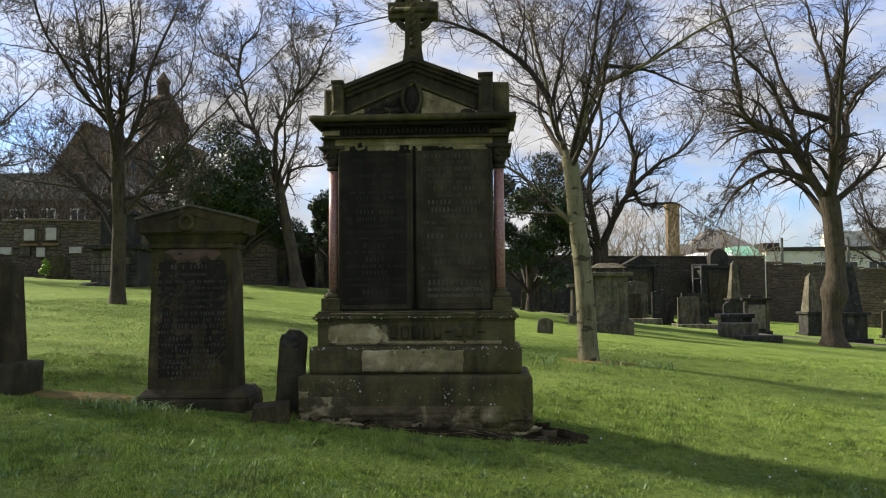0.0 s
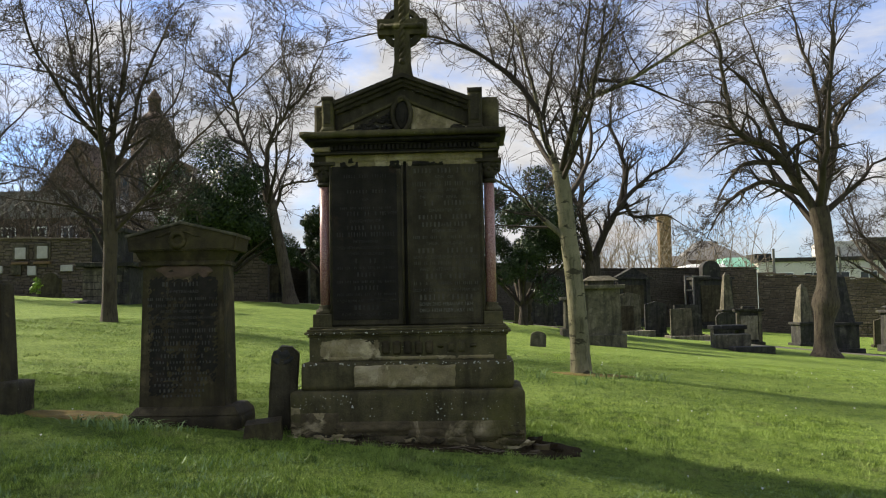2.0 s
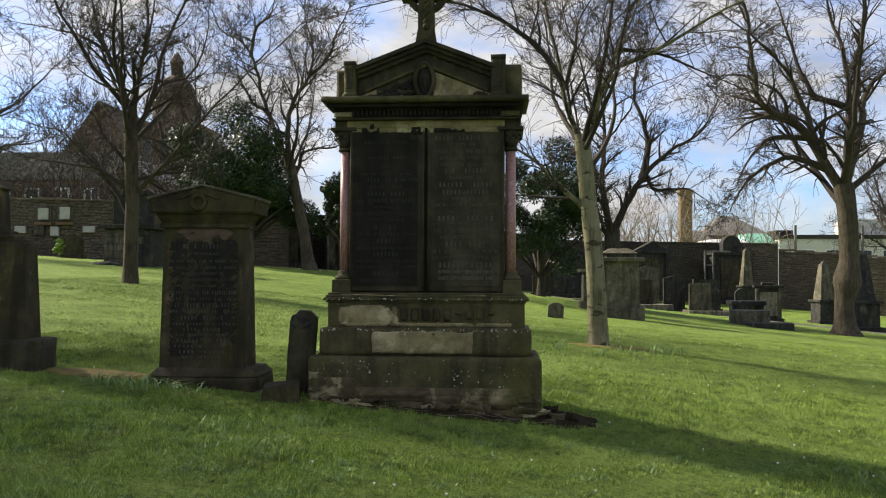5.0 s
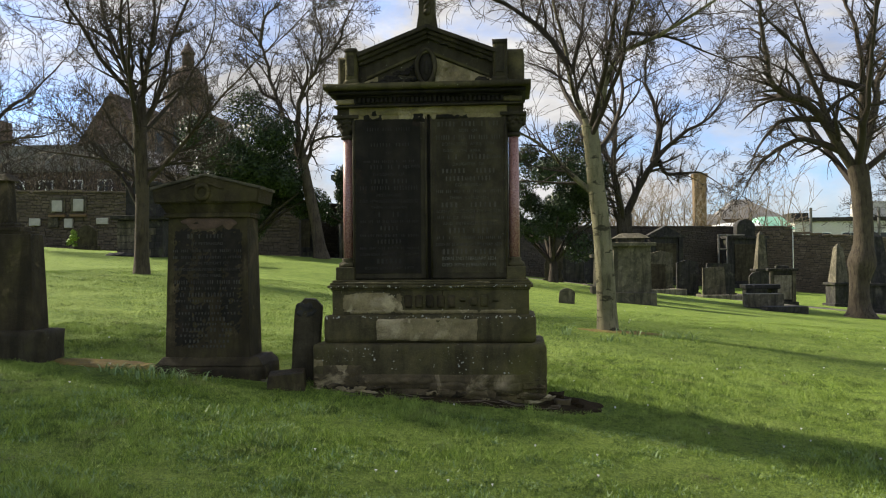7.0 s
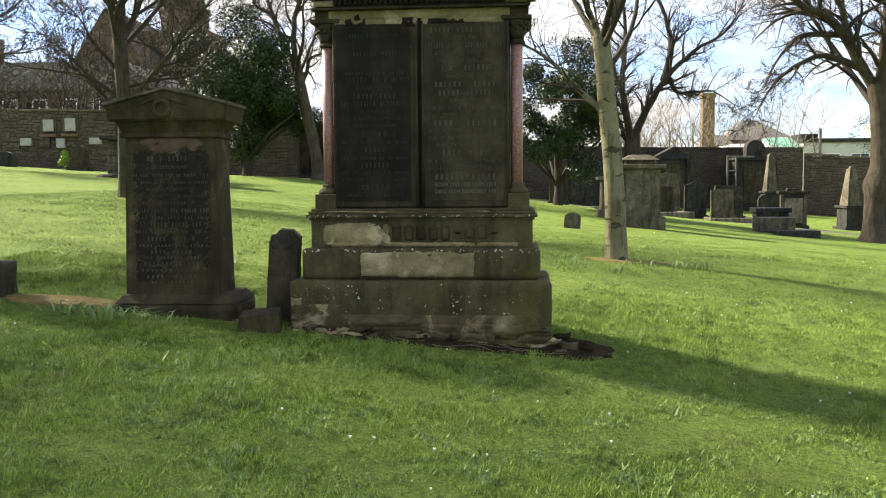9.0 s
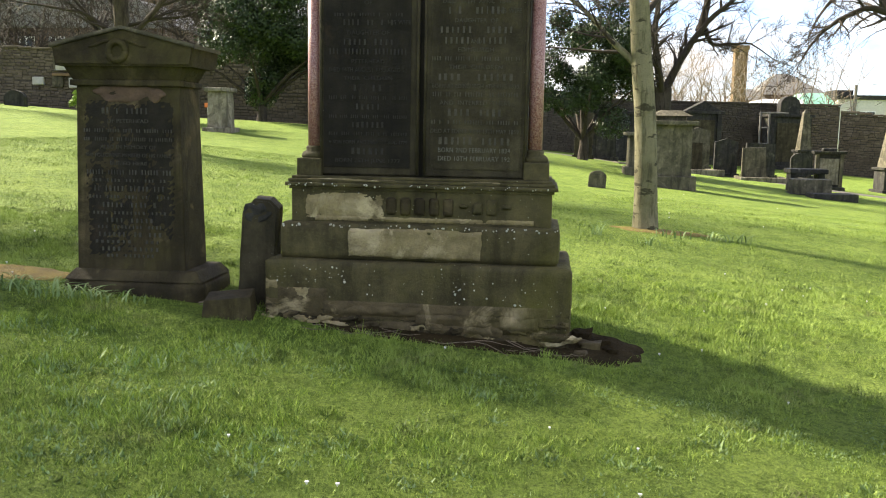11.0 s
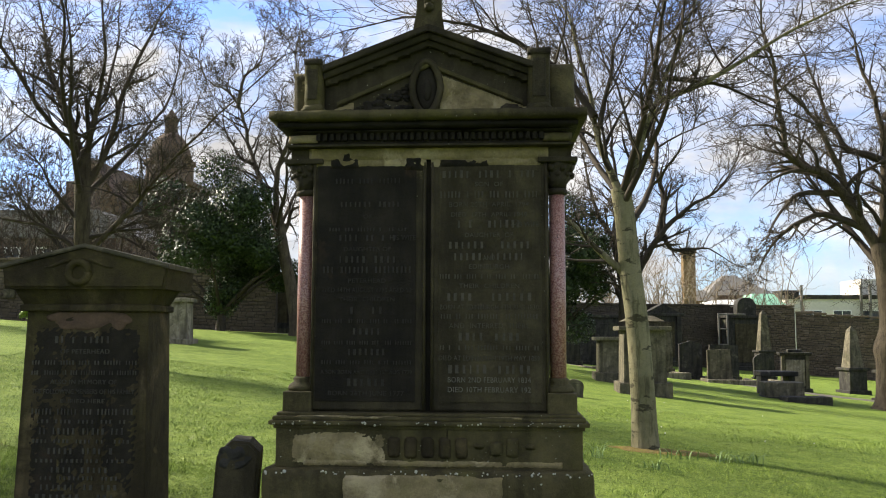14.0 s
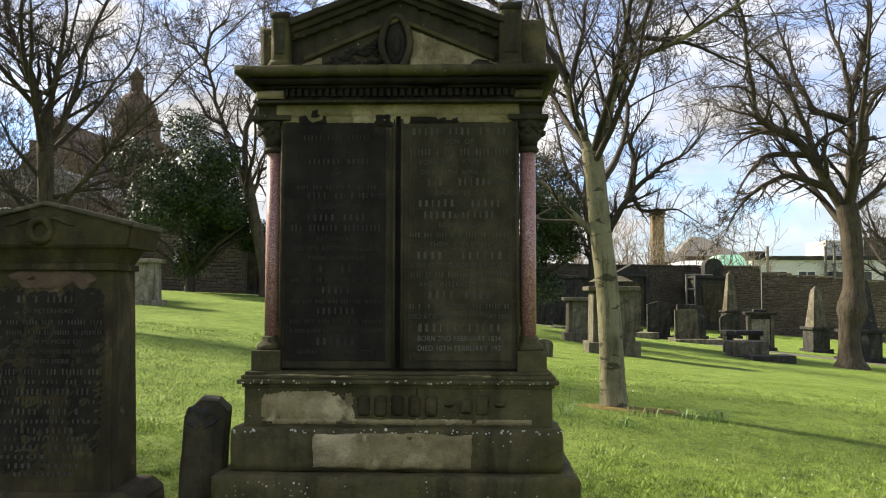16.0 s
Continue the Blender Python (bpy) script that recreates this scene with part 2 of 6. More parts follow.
HOLLY = leaf_mat("evergreen_leaves", (0.014, 0.027, 0.009), (0.045, 0.070, 0.022), 0.42)
BUSH = leaf_mat("bright_bush_leaves", (0.12, 0.22, 0.03), (0.26, 0.36, 0.06), 0.5)
PATH_MAT = plain_rough("worn_path", (0.075, 0.070, 0.058), (0.13, 0.118, 0.095), 3, 40, 0.95)
WALLSTONE = plain_rough("rubble_stone", (0.110, 0.082, 0.056), (0.230, 0.180, 0.125), 2.2, 25, 0.9, 0.6, 0.02, vary=True)
WALLSTONE_WEST = plain_rough("pale_rubble_stone", (0.105, 0.082, 0.058), (0.215, 0.172, 0.125), 1.4, 25, 0.9, 0.6, 0.02, vary=True)
# black rubble; the trees' shade on the middle wall is part of this colour
WALLDARK = plain_rough("black_shaded_rubble", (0.045, 0.038, 0.028), (0.120, 0.100, 0.074), 1.6, 18, 0.9, 0.6, 0.03, vary=True)
MORTAR = plain_rough("dark_joints", (0.055, 0.045, 0.034), (0.095, 0.078, 0.060), 5)
COPPER = plain_rough("green_copper", (0.22, 0.52, 0.36), (0.34, 0.64, 0.46), 0.6, 5, 0.6, 0.1)
RENDER_WALL = plain_rough("pale_facade", (0.55, 0.52, 0.46), (0.66, 0.63, 0.56), 0.3, 4, 0.9, 0.1)
ROOF = plain_rough("slate_roof", (0.12, 0.115, 0.11), (0.19, 0.18, 0.17), 0.6, 8, 0.8, 0.3)
CHURCH = plain_rough("brown_church_stone", (0.085, 0.055, 0.040), (0.15, 0.105, 0.075), 0.35, 5, 0.9, 0.3)
BRICK = plain_rough("chimney_brick", (0.14, 0.088, 0.045), (0.24, 0.16, 0.085), 0.8, 6, 0.9, 0.3)
GLASS_DARK = plain_rough("dark_window", (0.03, 0.035, 0.04), (0.05, 0.055, 0.06), 2, 10, 0.15, 0.02)
PLAQUE = plain_rough("pale_marble", (0.42, 0.40, 0.35), (0.56, 0.54, 0.48), 4, 30, 0.7, 0.2)
WHITE = plain_rough("white_paint", (0.72, 0.71, 0.68), (0.82, 0.81, 0.78), 3, 20, 0.6, 0.1)
ORANGE = plain_rough("orange_paint", (0.75, 0.20, 0.05), (0.85, 0.30, 0.10), 3, 20, 0.5, 0.1)
IRON = plain_rough("painted_iron", (0.10, 0.095, 0.085), (0.20, 0.185, 0.16), 3, 30, 0.6, 0.1)


# ---- mesh helpers ----
def finish(name, bm, mat, parent=None, label="", smooth=False):
    bmesh.ops.recalc_face_normals(bm, faces=bm.faces)
    me = bpy.data.meshes.new(name)
    bm.to_mesh(me)
    bm.free()
    if smooth:
        for p in me.polygons:
            p.use_smooth = True
    me.materials.append(mat)
    ob = new(name, me)
    if parent is not None:
        ob.parent = parent
    if label:
        ob["label"] = label
    return ob


def part(name, bm, mat, parent, label="", smooth=False):
    return finish(name, bm, mat, parent, label, smooth)


def thing(name, loc, label, category, rz=0.0, group="", tilt=(0.0, 0.0)):
    ob = new(name)
    ob.empty_display_size = 0.2
    ob.matrix_world = pose(*loc, tilt[0], tilt[1], rz)
    return tagged(ob, label, category, group)


def frustum(bm, x0, x1, y0, y1, z0, z1, inset=(0, 0, 0, 0), bevel=0.012):
    """A block whose top is drawn in by inset (left, right, front, back)."""
    a, b, c, d = inset
    lo = [(x0, y0, z0), (x1, y0, z0), (x1, y1, z0), (x0, y1, z0)]
    hi = [(x0 + a, y0 + c, z1), (x1 - b, y0 + c, z1), (x1 - b, y1 - d, z1), (x0 + a, y1 - d, z1)]
    v = [bm.verts.new(p) for p in lo + hi]
    f = [bm.faces.new([v[i] for i in q]) for q in ((3, 2, 1, 0), (4, 5, 6, 7), (0, 1, 5, 4), (1, 2, 6, 5), (2, 3, 7, 6), (3, 0, 4, 7))]
    if bevel:
        edges = list({e for q in f for e in q.edges})
        bmesh.ops.bevel(bm, geom=edges, offset=bevel, segments=2, profile=0.6, affect="EDGES")
    return bm


def block(x0, x1, y0, y1, z0, z1, inset=(0, 0, 0, 0), bevel=0.012):
    return frustum(bmesh.new(), x0, x1, y0, y1, z0, z1, inset, bevel)


def rough_block(x0, x1, y0, y1, z0, z1, step=0.05, amount=0.006, seed=0, edge=0.018, low=0.0, low_z=0.0):
    """A worn block: finely cut faces, rounded and uneven; low: how far the foot has flaked away."""
    bm = bmesh.new()
    nx, ny, nz = [max(1, round((b - a) / step)) for a, b in ((x0, x1), (y0, y1), (z0, z1))]
    verts = {}

    def at(i, j, k):
        if (i, j, k) not in verts:
            p = Vector((x0 + (x1 - x0) * i / nx, y0 + (y1 - y0) * j / ny, z0 + (z1 - z0) * k / nz))
            c = Vector(((x0 + x1) / 2, (y0 + y1) / 2, (z0 + z1) / 2))
            on = (i in (0, nx)) + (j in (0, ny)) + (k in (0, nz))
            q = p + Vector((seed * 3.7, seed * 1.3, seed))
            off = noise.noise_vector(q * 4.0) * amount + noise.noise_vector(q * 17.0) * amount * 0.6
            if on > 1:
                way = Vector(((i == 0) - (i == nx), (j == 0) - (j == ny), (k == 0) - (k == nz)))
                off += way * edge * (0.6 + 0.8 * abs(noise.noise(q * 7.0)))
            if low and p.z < low_z:
                bite = (low_z - p.z) / max(1e-3, low_z - z0)
                n1 = 0.5 + 0.5 * noise.noise(Vector((q.x * 3.0, q.y * 3.0, q.z * 14.0)))
                n2 = noise.noise(q * 21.0)
                if j == 0:
                    off.y += low * bite * (n1 + 0.7 * n2)
                if i == 0:
                    off.x += low * bite * (n1 + 0.5 * n2)
                if i == nx:
                    off.x -= low * bite * (n1 + 0.5 * n2)
            verts[i, j, k] = bm.verts.new(p + off)
        return verts[i, j, k]

    for i in range(nx):
        for j in range(ny):
            for k in (0, nz):
                bm.faces.new((at(i, j, k), at(i + 1, j, k), at(i + 1, j + 1, k), at(i, j + 1, k)))
    for i in range(nx):
        for k in range(nz):
            for j in (0, ny):
                bm.faces.new((at(i, j, k), at(i + 1, j, k), at(i + 1, j, k + 1), at(i, j, k + 1)))
    for j in range(ny):
        for k in range(nz):
            for i in (0, nx):
                bm.faces.new((at(i, j, k), at(i, j + 1, k), at(i, j + 1, k + 1), at(i, j, k + 1)))
    return bm


def spall(x0, x1, z0, z1, y, seed, depth=0.007, edge=0.04, freq=14.0, step=0.010, inside=None, lean=0.0):
    """Flaked stone standing a little proud of the face at y, with a ragged outline; inside(x, z): distance to a further limit."""
    nx, nz = max(4, round((x1 - x0) / step)), max(4, round((z1 - z0) / step))
    verts = []
    for k in range(nz + 1):
        for i in range(nx + 1):
            x, z = x0 + (x1 - x0) * i / nx, z0 + (z1 - z0) * k / nz
            d = min(x - x0, x1 - x, z - z0, z1 - z)
            if inside:
                d = min(d, inside(x, z))
            q = Vector((x, seed * 2.3, z))
            t = min(1.0, max(0.0, d) / edge)
            m = t * (1.0 + 1.2 * noise.noise(q * freq) + 0.7 * noise.noise(q * freq * 2.7)) - 0.42
            m = -1.0 if d <= 0 else max(-1.0, min(1.0, m))
            verts.append((x, y + lean * (z - z0) - depth * m - 0.0025 * noise.noise(q * 70.0) - 0.004 * noise.noise(q * 23.0) * (m > 0), z))
    bm = bmesh.new()
    vs = [bm.verts.new(v) for v in verts]
    n = nx + 1
    for k in range(nz):
        for i in range(nx):
            bm.faces.new((vs[k * n + i], vs[k * n + i + 1], vs[(k + 1) * n + i + 1], vs[(k + 1) * n + i]))
    return bm


def lichen_dots(bm, x0, x1, z0, z1, y, count, rng, small=0.003, large=0.009):
    """Round crusts of lichen on an upright face, a millimetre or two thick."""
    for i in range(count):
        x, z = rng.uniform(x0, x1), rng.uniform(z0, z1)
        r = small + (large - small) * rng.random() ** 2.5
        n = 9
        rim = [bm.verts.new((x + r * rng.uniform(0.75, 1.1) * math.cos(2 * math.pi * k / n), y + 0.004, z + r * rng.uniform(0.75, 1.1) * math.sin(2 * math.pi * k / n))) for k in range(n)]
        mid = bm.verts.new((x, y - 0.003, z))
        for k in range(n):
            bm.faces.new((rim[k], rim[(k + 1) % n], mid))


def lathe(bm, x, y, profile, n=20):
    """profile: (radius, z) from foot to top."""
    rings = [[bm.verts.new((x + r * math.cos(2 * math.pi * i / n), y + r * math.sin(2 * math.pi * i / n), z)) for i in range(n)] for r, z in profile]
    for a, b in zip(rings, rings[1:]):
        for i in range(n):
            bm.faces.new((a[i], a[(i + 1) % n], b[(i + 1) % n], b[i]))
    bm.faces.new(rings[0][::-1])
    bm.faces.new(rings[-1])
    return bm


def prism(bm, outline, y0, y1, bevel=0.008):
    """An outline in x and z, given depth along y."""
    a = [bm.verts.new((x, y0, z)) for x, z in outline]
    b = [bm.verts.new((x, y1, z)) for x, z in outline]
    n = len(outline)
    fs = [bm.faces.new(a), bm.faces.new(b[::-1])]
    for i in range(n):
        fs.append(bm.faces.new((a[(i + 1) % n], a[i], b[i], b[(i + 1) % n])))
    if bevel:
        bmesh.ops.bevel(bm, geom=list({e for e in fs[0].edges}), offset=bevel, segments=2, affect="EDGES")
    return bm


def tube(bm, points, radii, n=8, cap=True):
    rings = []
    pts = [Vector(p) for p in points]
    for i, p in enumerate(pts):
        d = (pts[min(i + 1, len(pts) - 1)] - pts[max(i - 1, 0)]).normalized()
        u = d.orthogonal().normalized() if i == 0 else (u - d * u.dot(d)).normalized()
        w = d.cross(u)
        rings.append([bm.verts.new(p + (u * math.cos(2 * math.pi * k / n) + w * math.sin(2 * math.pi * k / n)) * radii[i]) for k in range(n)])
    for a, b in zip(rings, rings[1:]):
        for k in range(n):
            bm.faces.new((a[k], a[(k + 1) % n], b[(k + 1) % n], b[k]))
    if cap:
        bm.faces.new(rings[0][::-1])
        bm.faces.new(rings[-1])
    return bm


# ---- the ground ----
GROUND_MARKS = [(-2.1, 0.0, 0.25), (-0.88, 0.0, 0.135), (0.87, 0.0, 0.0), (1.8, 5.0, 0.15), (-6.2, 9.0, 0.88), (3.5, 15.0, -0.03), (1.7, 12.6, 0.15),
                (8.0, 21.0, -0.60), (10.2, 27.6, -0.70), (-15.0, 24.0, 1.55), (-6.3, 24.0, 1.33), (1.4, 24.0, 0.42), (-10.2, 18.0, 1.22), (10.7, 20.5, -0.72)]


def slope(x, y):
    y = max(-14.0, min(y, 60.0))
    x = max(-30.0, min(x, 30.0))
    return 0.06 - 0.071 * x + (0.045 * y if y < 6 else 0.27 + 0.013 * (min(y, 24.0) - 6) - 0.012 * max(0.0, y - 24.0))


def ground_z(x, y):
    total, weight = 0.0, 0.10
    for a, b, c in GROUND_MARKS:
        w = math.exp(-((x - a) ** 2 + (y - b) ** 2) / (2 * (1.6 + 0.11 * max(0.0, b)) ** 2))
        total += w * (c - slope(a, b))
        weight += w
    return slope(x, y) + total / weight + 0.012 * noise.noise(Vector((x * 0.9, y * 0.9, 0.0))) + 0.03 * noise.noise(Vector((x * 0.25, y * 0.25, 4.0)))


def build_ground():
    xs = sorted({round(v, 3) for v in (*np.arange(-6, 6.01, 0.15), *np.arange(-40, 40.1, 1.0), *np.linspace(-1500, 1500, 41))})
    ys = sorted({round(v, 3) for v in (*np.arange(-5, 6.01, 0.15), *np.arange(-16, 62.1, 1.0), *np.linspace(-1500, 3000, 61))})
    verts = [(x, y, ground_z(x, y)) for y in ys for x in xs]
    n = len(xs)
    faces = [(j * n + i, j * n + i + 1, (j + 1) * n + i + 1, (j + 1) * n + i) for j in range(len(ys) - 1) for i in range(n - 1)]
    me = bpy.data.meshes.new("ground")
    me.from_pydata(verts, [], faces)
    for p in me.polygons:
        p.use_smooth = True
    me.materials.append(LAWN)
    tagged(new("ground", me), "mown green lawn sloping down between the gravestones", "lawn", kind="structure")


build_ground()


def ground_patch(name, cx, cy, rx, ry, mat, label, category, seed, lift=0.012, rot=0.0):
    """An uneven patch that lies on the lawn, thickest in its middle."""
    bm = bmesh.new()
    rings = []
    for r in range(7):
        f = r / 6
        ring = []
        for i in range(40):
            a = 2 * math.pi * i / 40
            k = f * (1 + 0.22 * noise.noise(Vector((math.cos(a) * 2 + seed, math.sin(a) * 2, 0))) + 0.12 * noise.noise(Vector((math.cos(a) * 6, math.sin(a) * 6, seed))))
            u, v = rx * k * math.cos(a), ry * k * math.sin(a)
            x, y = cx + u * math.cos(rot) - v * math.sin(rot), cy + u * math.sin(rot) + v * math.cos(rot)
            h = lift * (1 - f ** 4) + (0.010 * noise.noise(Vector((x * 9, y * 9, seed))) if r < 6 else -0.03)
            ring.append(bm.verts.new((x, y, ground_z(x, y) + h)))
        rings.append(ring)
    for a, b in zip(rings, rings[1:]):
        for i in range(40):
            bm.faces.new((a[i], b[i], b[(i + 1) % 40], a[(i + 1) % 40]))
    bmesh.ops.remove_doubles(bm, verts=rings[0], dist=0.02)
    return tagged(finish(name, bm, mat, smooth=True), label, category, kind="structure")


# ---- lettering ----
def word_mesh(text, size):
    cu = bpy.data.curves.new("word", "FONT")
    cu.body, cu.size, cu.align_x, cu.extrude = text, size * 1.42, "CENTER", 0.002
    cu.space_character = 1.08
    ob = bpy.data.objects.new("word", cu)
    scene.collection.objects.link(ob)
    me = bpy.data.meshes.new_from_object(ob.evaluated_get(bpy.context.evaluated_depsgraph_get()))
    bpy.data.objects.remove(ob)
    return me


def line_of(bm, item, cx, y, z, cap, width, rng):
    """item: words, or a tuple of word lengths for lines of bars. Stands at height z, facing -y."""
    if isinstance(item, str):
        me = word_mesh(item, cap)
        xs = [v.co.x for v in me.vertices]
        wide = (max(xs) - min(xs)) or 1.0
        mid = (max(xs) + min(xs)) / 2
        s = min(1.25, width / wide)
        tmp = bmesh.new()
        tmp.from_mesh(me)
        for v in tmp.verts:
            v.co = Vector((cx + (v.co.x - mid) * s, y - v.co.z, z + v.co.y))
        tmp.to_mesh(me)
        bm.from_mesh(me)
        tmp.free()
        bpy.data.meshes.remove(me)
        return
    total = sum(item) + 1.2 * (len(item) - 1)
    step = width / total
    x = cx - width / 2
    for n in item:
        for i in range(n):
            if rng.random() > 0.06:
                h = cap * rng.uniform(0.88, 1.0)
                frustum(bm, x + rng.uniform(0.18, 0.34) * step, x + rng.uniform(0.50, 0.72) * step, y - 0.003, y + 0.004, z, z + h, bevel=0)
            x += step
        x += 1.2 * step


def inscription(parent, lines, cx, y, mat, seed, lean=None):
    rng = random.Random(seed)
    for item, z, cap, width in lines:
        bm = bmesh.new()
        line_of(bm, item, cx, y if lean is None else lean(z), z, cap, width, rng)
        tagged(part("inscription_line", bm, mat, parent), kind="stuff")


# ---- the large monument with two tablets ----
def big_monument():
    m = thing("memorial_monument", (0, 0, 0), "tall blackened sandstone memorial with cross, pediment and twin tablets", "gravestone")
    base = part("base_block", rough_block(-0.875, 0.875, -0.01, 0.80, -0.30, 0.46, 0.030, 0.004, 1, 0.012, 0.16, 0.12), SOOT_BASE, m, "mossy stone base flaking along its foot", True)
    bm = bmesh.new()
    cols, rows, grid = 230, 40, []
    for i in range(cols + 1):
        x = -0.868 + 1.735 * i / cols
        f = i / cols
        top = 0.215 - 0.03 * f + 0.045 * noise.noise(Vector((x * 4, 0, 3))) + 0.020 * noise.noise(Vector((x * 17, 0, 5)))
        lip = 0.105 - 0.085 * f + 0.022 * noise.noise(Vector((x * 6, 2, 3))) + 0.012 * noise.noise(Vector((x * 23, 4, 3)))
        line = []
        for k in range(rows + 1):
            g = k / rows
            z = top - (top + 0.20) * g ** 1.25
            y = -0.010 + 0.016 * noise.noise(Vector((x * 4, z * 40, 1))) + 0.016 * noise.noise(Vector((x * 14, z * 70, 7))) + 0.009 * noise.noise(Vector((x * 48, z * 110, 9)))
            y -= 0.024 * math.exp(-((z - lip) / 0.024) ** 2) * (1 + noise.noise(Vector((x * 30, z * 20, 6))))
            if z < lip - 0.022:
                y += 0.085 * min(1.0, (lip - 0.022 - z) / 0.03) + 0.03 * noise.noise(Vector((x * 26, z * 26, 8)))
            if k == 0:
                y = 0.01
            line.append(bm.verts.new((x + 0.008 * noise.noise(Vector((x * 20, z * 20, 2))), y, z + 0.008 * noise.noise(Vector((x * 33, z * 9, 12))))))
        grid.append(line)
    for a, b in zip(grid, grid[1:]):
        for k in range(rows):
            bm.faces.new((a[k], b[k], b[k + 1], a[k + 1]))
    part("flaked_foot", bm, BROWNSTONE, base, "crumbling brown layered edge of the base")
    rng = random.Random(19)
    for i in range(58):
        f = (i + rng.random()) / 58
        x = -0.85 + 1.70 * f
        z = 0.105 - 0.105 * f + rng.uniform(-0.02, 0.022) + (0.05 if rng.random() < 0.25 else 0)
        chunk = bmesh.new()
        w = rng.uniform(0.04, 0.10)
        bmesh.ops.create_icosphere(chunk, subdivisions=3, radius=1.0, matrix=Matrix.Translation((x, rng.uniform(-0.034, -0.006), z)) @ Matrix.Rotation(rng.uniform(-0.2, 0.2), 4, "Y") @ Matrix.Diagonal((w, rng.uniform(0.018, 0.036), rng.uniform(0.012, 0.030), 1)))
        for v in chunk.verts:
            v.co += noise.noise_vector(v.co * 30.0 + Vector((i, 0, 0))) * 0.014 + noise.noise_vector(v.co * 75.0) * 0.006
        part("broken_lip", chunk, (RUBBLE, PALE, PALE, BROWNSTONE)[rng.randrange(4)], base, "pale broken edge of stone")
    for x0, x1, z0, z1, sd in ((-0.50, 0.05, 0.15, 0.22, 51), (0.0, 0.70, 0.10, 0.19, 52), (-0.2, 0.5, 0.05, 0.13, 53)):
        part("stone_layer", spall(x0, x1, z0, z1, -0.022, sd, 0.016, 0.03, 9.0), RUBBLE, base, "split layer of sandstone", True)
    for x0, x1, z0, z1, sd, mat in ((-0.80, -0.50, 0.13, 0.31, 3, RUBBLE), (-0.868, -0.78, 0.04, 0.24, 4, RUBBLE), (-0.866, -0.79, 0.29, 0.35, 5, PALE), (-0.55, 0.75, 0.13, 0.24, 6, RUBBLE), (-0.74, -0.58, 0.20, 0.31, 8, PALE)):
        part("flaked_patch", spall(x0, x1, z0, z1, -0.015, sd, 0.010, 0.05, 11.0), mat, base, "pale flaked patch", True)
    spots = bmesh.new()
    rng = random.Random(77)
    lichen_dots(spots, -0.80, -0.40, 0.33, 0.445, -0.013, 26, rng)
    lichen_dots(spots, -0.84, 0.70, 0.24, 0.45, -0.013, 34, rng)
    lichen_dots(spots, 0.22, 0.30, 0.24, 0.36, -0.013, 9, rng, 0.004, 0.008)
    tagged(part("lichen_spots", spots, LICHEN, base, "white dots of lichen"), kind="stuff")
    step = part("step_block", rough_block(-0.812, 0.802, 0.075, 0.74, 0.455, 0.672, 0.045, 0.003, 2, 0.012), SOOT_BASE, m, "", True)
    part("recut_panel", rough_block(-0.415, 0.372, 0.070, 0.10, 0.470, 0.652, 0.022, 0.007, 3, 0.010), PALE, step, "pale roughly recut panel", True)
    for x0, x1 in ((-0.752, 0.093), (0.097, 0.752)):
        pl = part("plinth_block", block(x0, x1, 0.135, 0.68, 0.668, 0.862, bevel=0.006), SOOT_BASE, m)
    part("spalled_face", spall(-0.68, -0.19, 0.680, 0.850, 0.134, 6, 0.008, 0.06, 7.0), PALE, pl, "pale spalled patch", True)
    part("spalled_edge", spall(-0.62, 0.66, 0.672, 0.715, 0.134, 26, 0.009, 0.02, 12.0), PALE, pl, "pale broken lower edge", True)
    dots = bmesh.new()
    lichen_dots(dots, -0.80, 0.78, 0.50, 0.66, 0.073, 22, rng, 0.003, 0.008)
    lichen_dots(dots, -0.74, 0.74, 0.70, 0.86, 0.133, 18, rng, 0.003, 0.007)
    tagged(part("lichen_spots", dots, LICHEN, step, "white dots of lichen"), kind="stuff")
    ledge = bmesh.new()
    lichen_dots(ledge, -0.80, 0.80, 0.645, 0.664, 0.071, 46, rng, 0.004, 0.010)
    lichen_dots(ledge, -0.76, 0.76, 0.880, 0.896, 0.101, 40, rng, 0.004, 0.009)
    tagged(part("ledge_lichen", ledge, LICHEN, step, "white lichen crust along the ledges"), kind="stuff")
    for z0, z1, out in ((0.858, 0.876, 0.012), (0.876, 0.898, 0.032), (0.898, 0.918, 0.016), (0.918, 0.935, 0.0)):
        part("plinth_moulding", block(-0.752 - out, 0.752 + out, 0.135 - out, 0.70, z0, z1, bevel=0.007), SOOT_BASE, m)
    # pale strips on the ledge: lichen, with the edge's sky light in the colour
    for i, (x0, x1, y, z) in enumerate(((-0.66, -0.13, 0.119, 0.914), (0.28, 0.46, 0.119, 0.914))):
        part("lit_lichen_edge", rough_block(x0, x1, y - 0.003, y + 0.03, z - 0.006, z + 0.008, 0.02, 0.006, 70 + i, 0.005), PALE, m, "pale lichen and painted sky light along the ledge", True)
    # carved family lettering, kept as plain worn bars; darker colour stands in for shadowed outlines
    rng = random.Random(4)
    for i in range(9):
        x = -0.165 + i * 0.083
        worn = i > 4
        w, z0, z1 = 0.030, 0.722 + rng.uniform(-0.003, 0.003) + (0.05 * rng.random() if worn else 0), 0.822 - (0.035 * rng.random() if worn else 0)
        part("raised_letter", rough_block(x - w, x + w, 0.119, 0.140, z0, z1, 0.012, 0.003 if not worn else 0.007, 90 + i, 0.008), BROWNSTONE if not worn else SOOT_BASE, m, "raised letter, worn, coloured darker for its shadow" if not worn else "raised letter, mostly worn away", True)
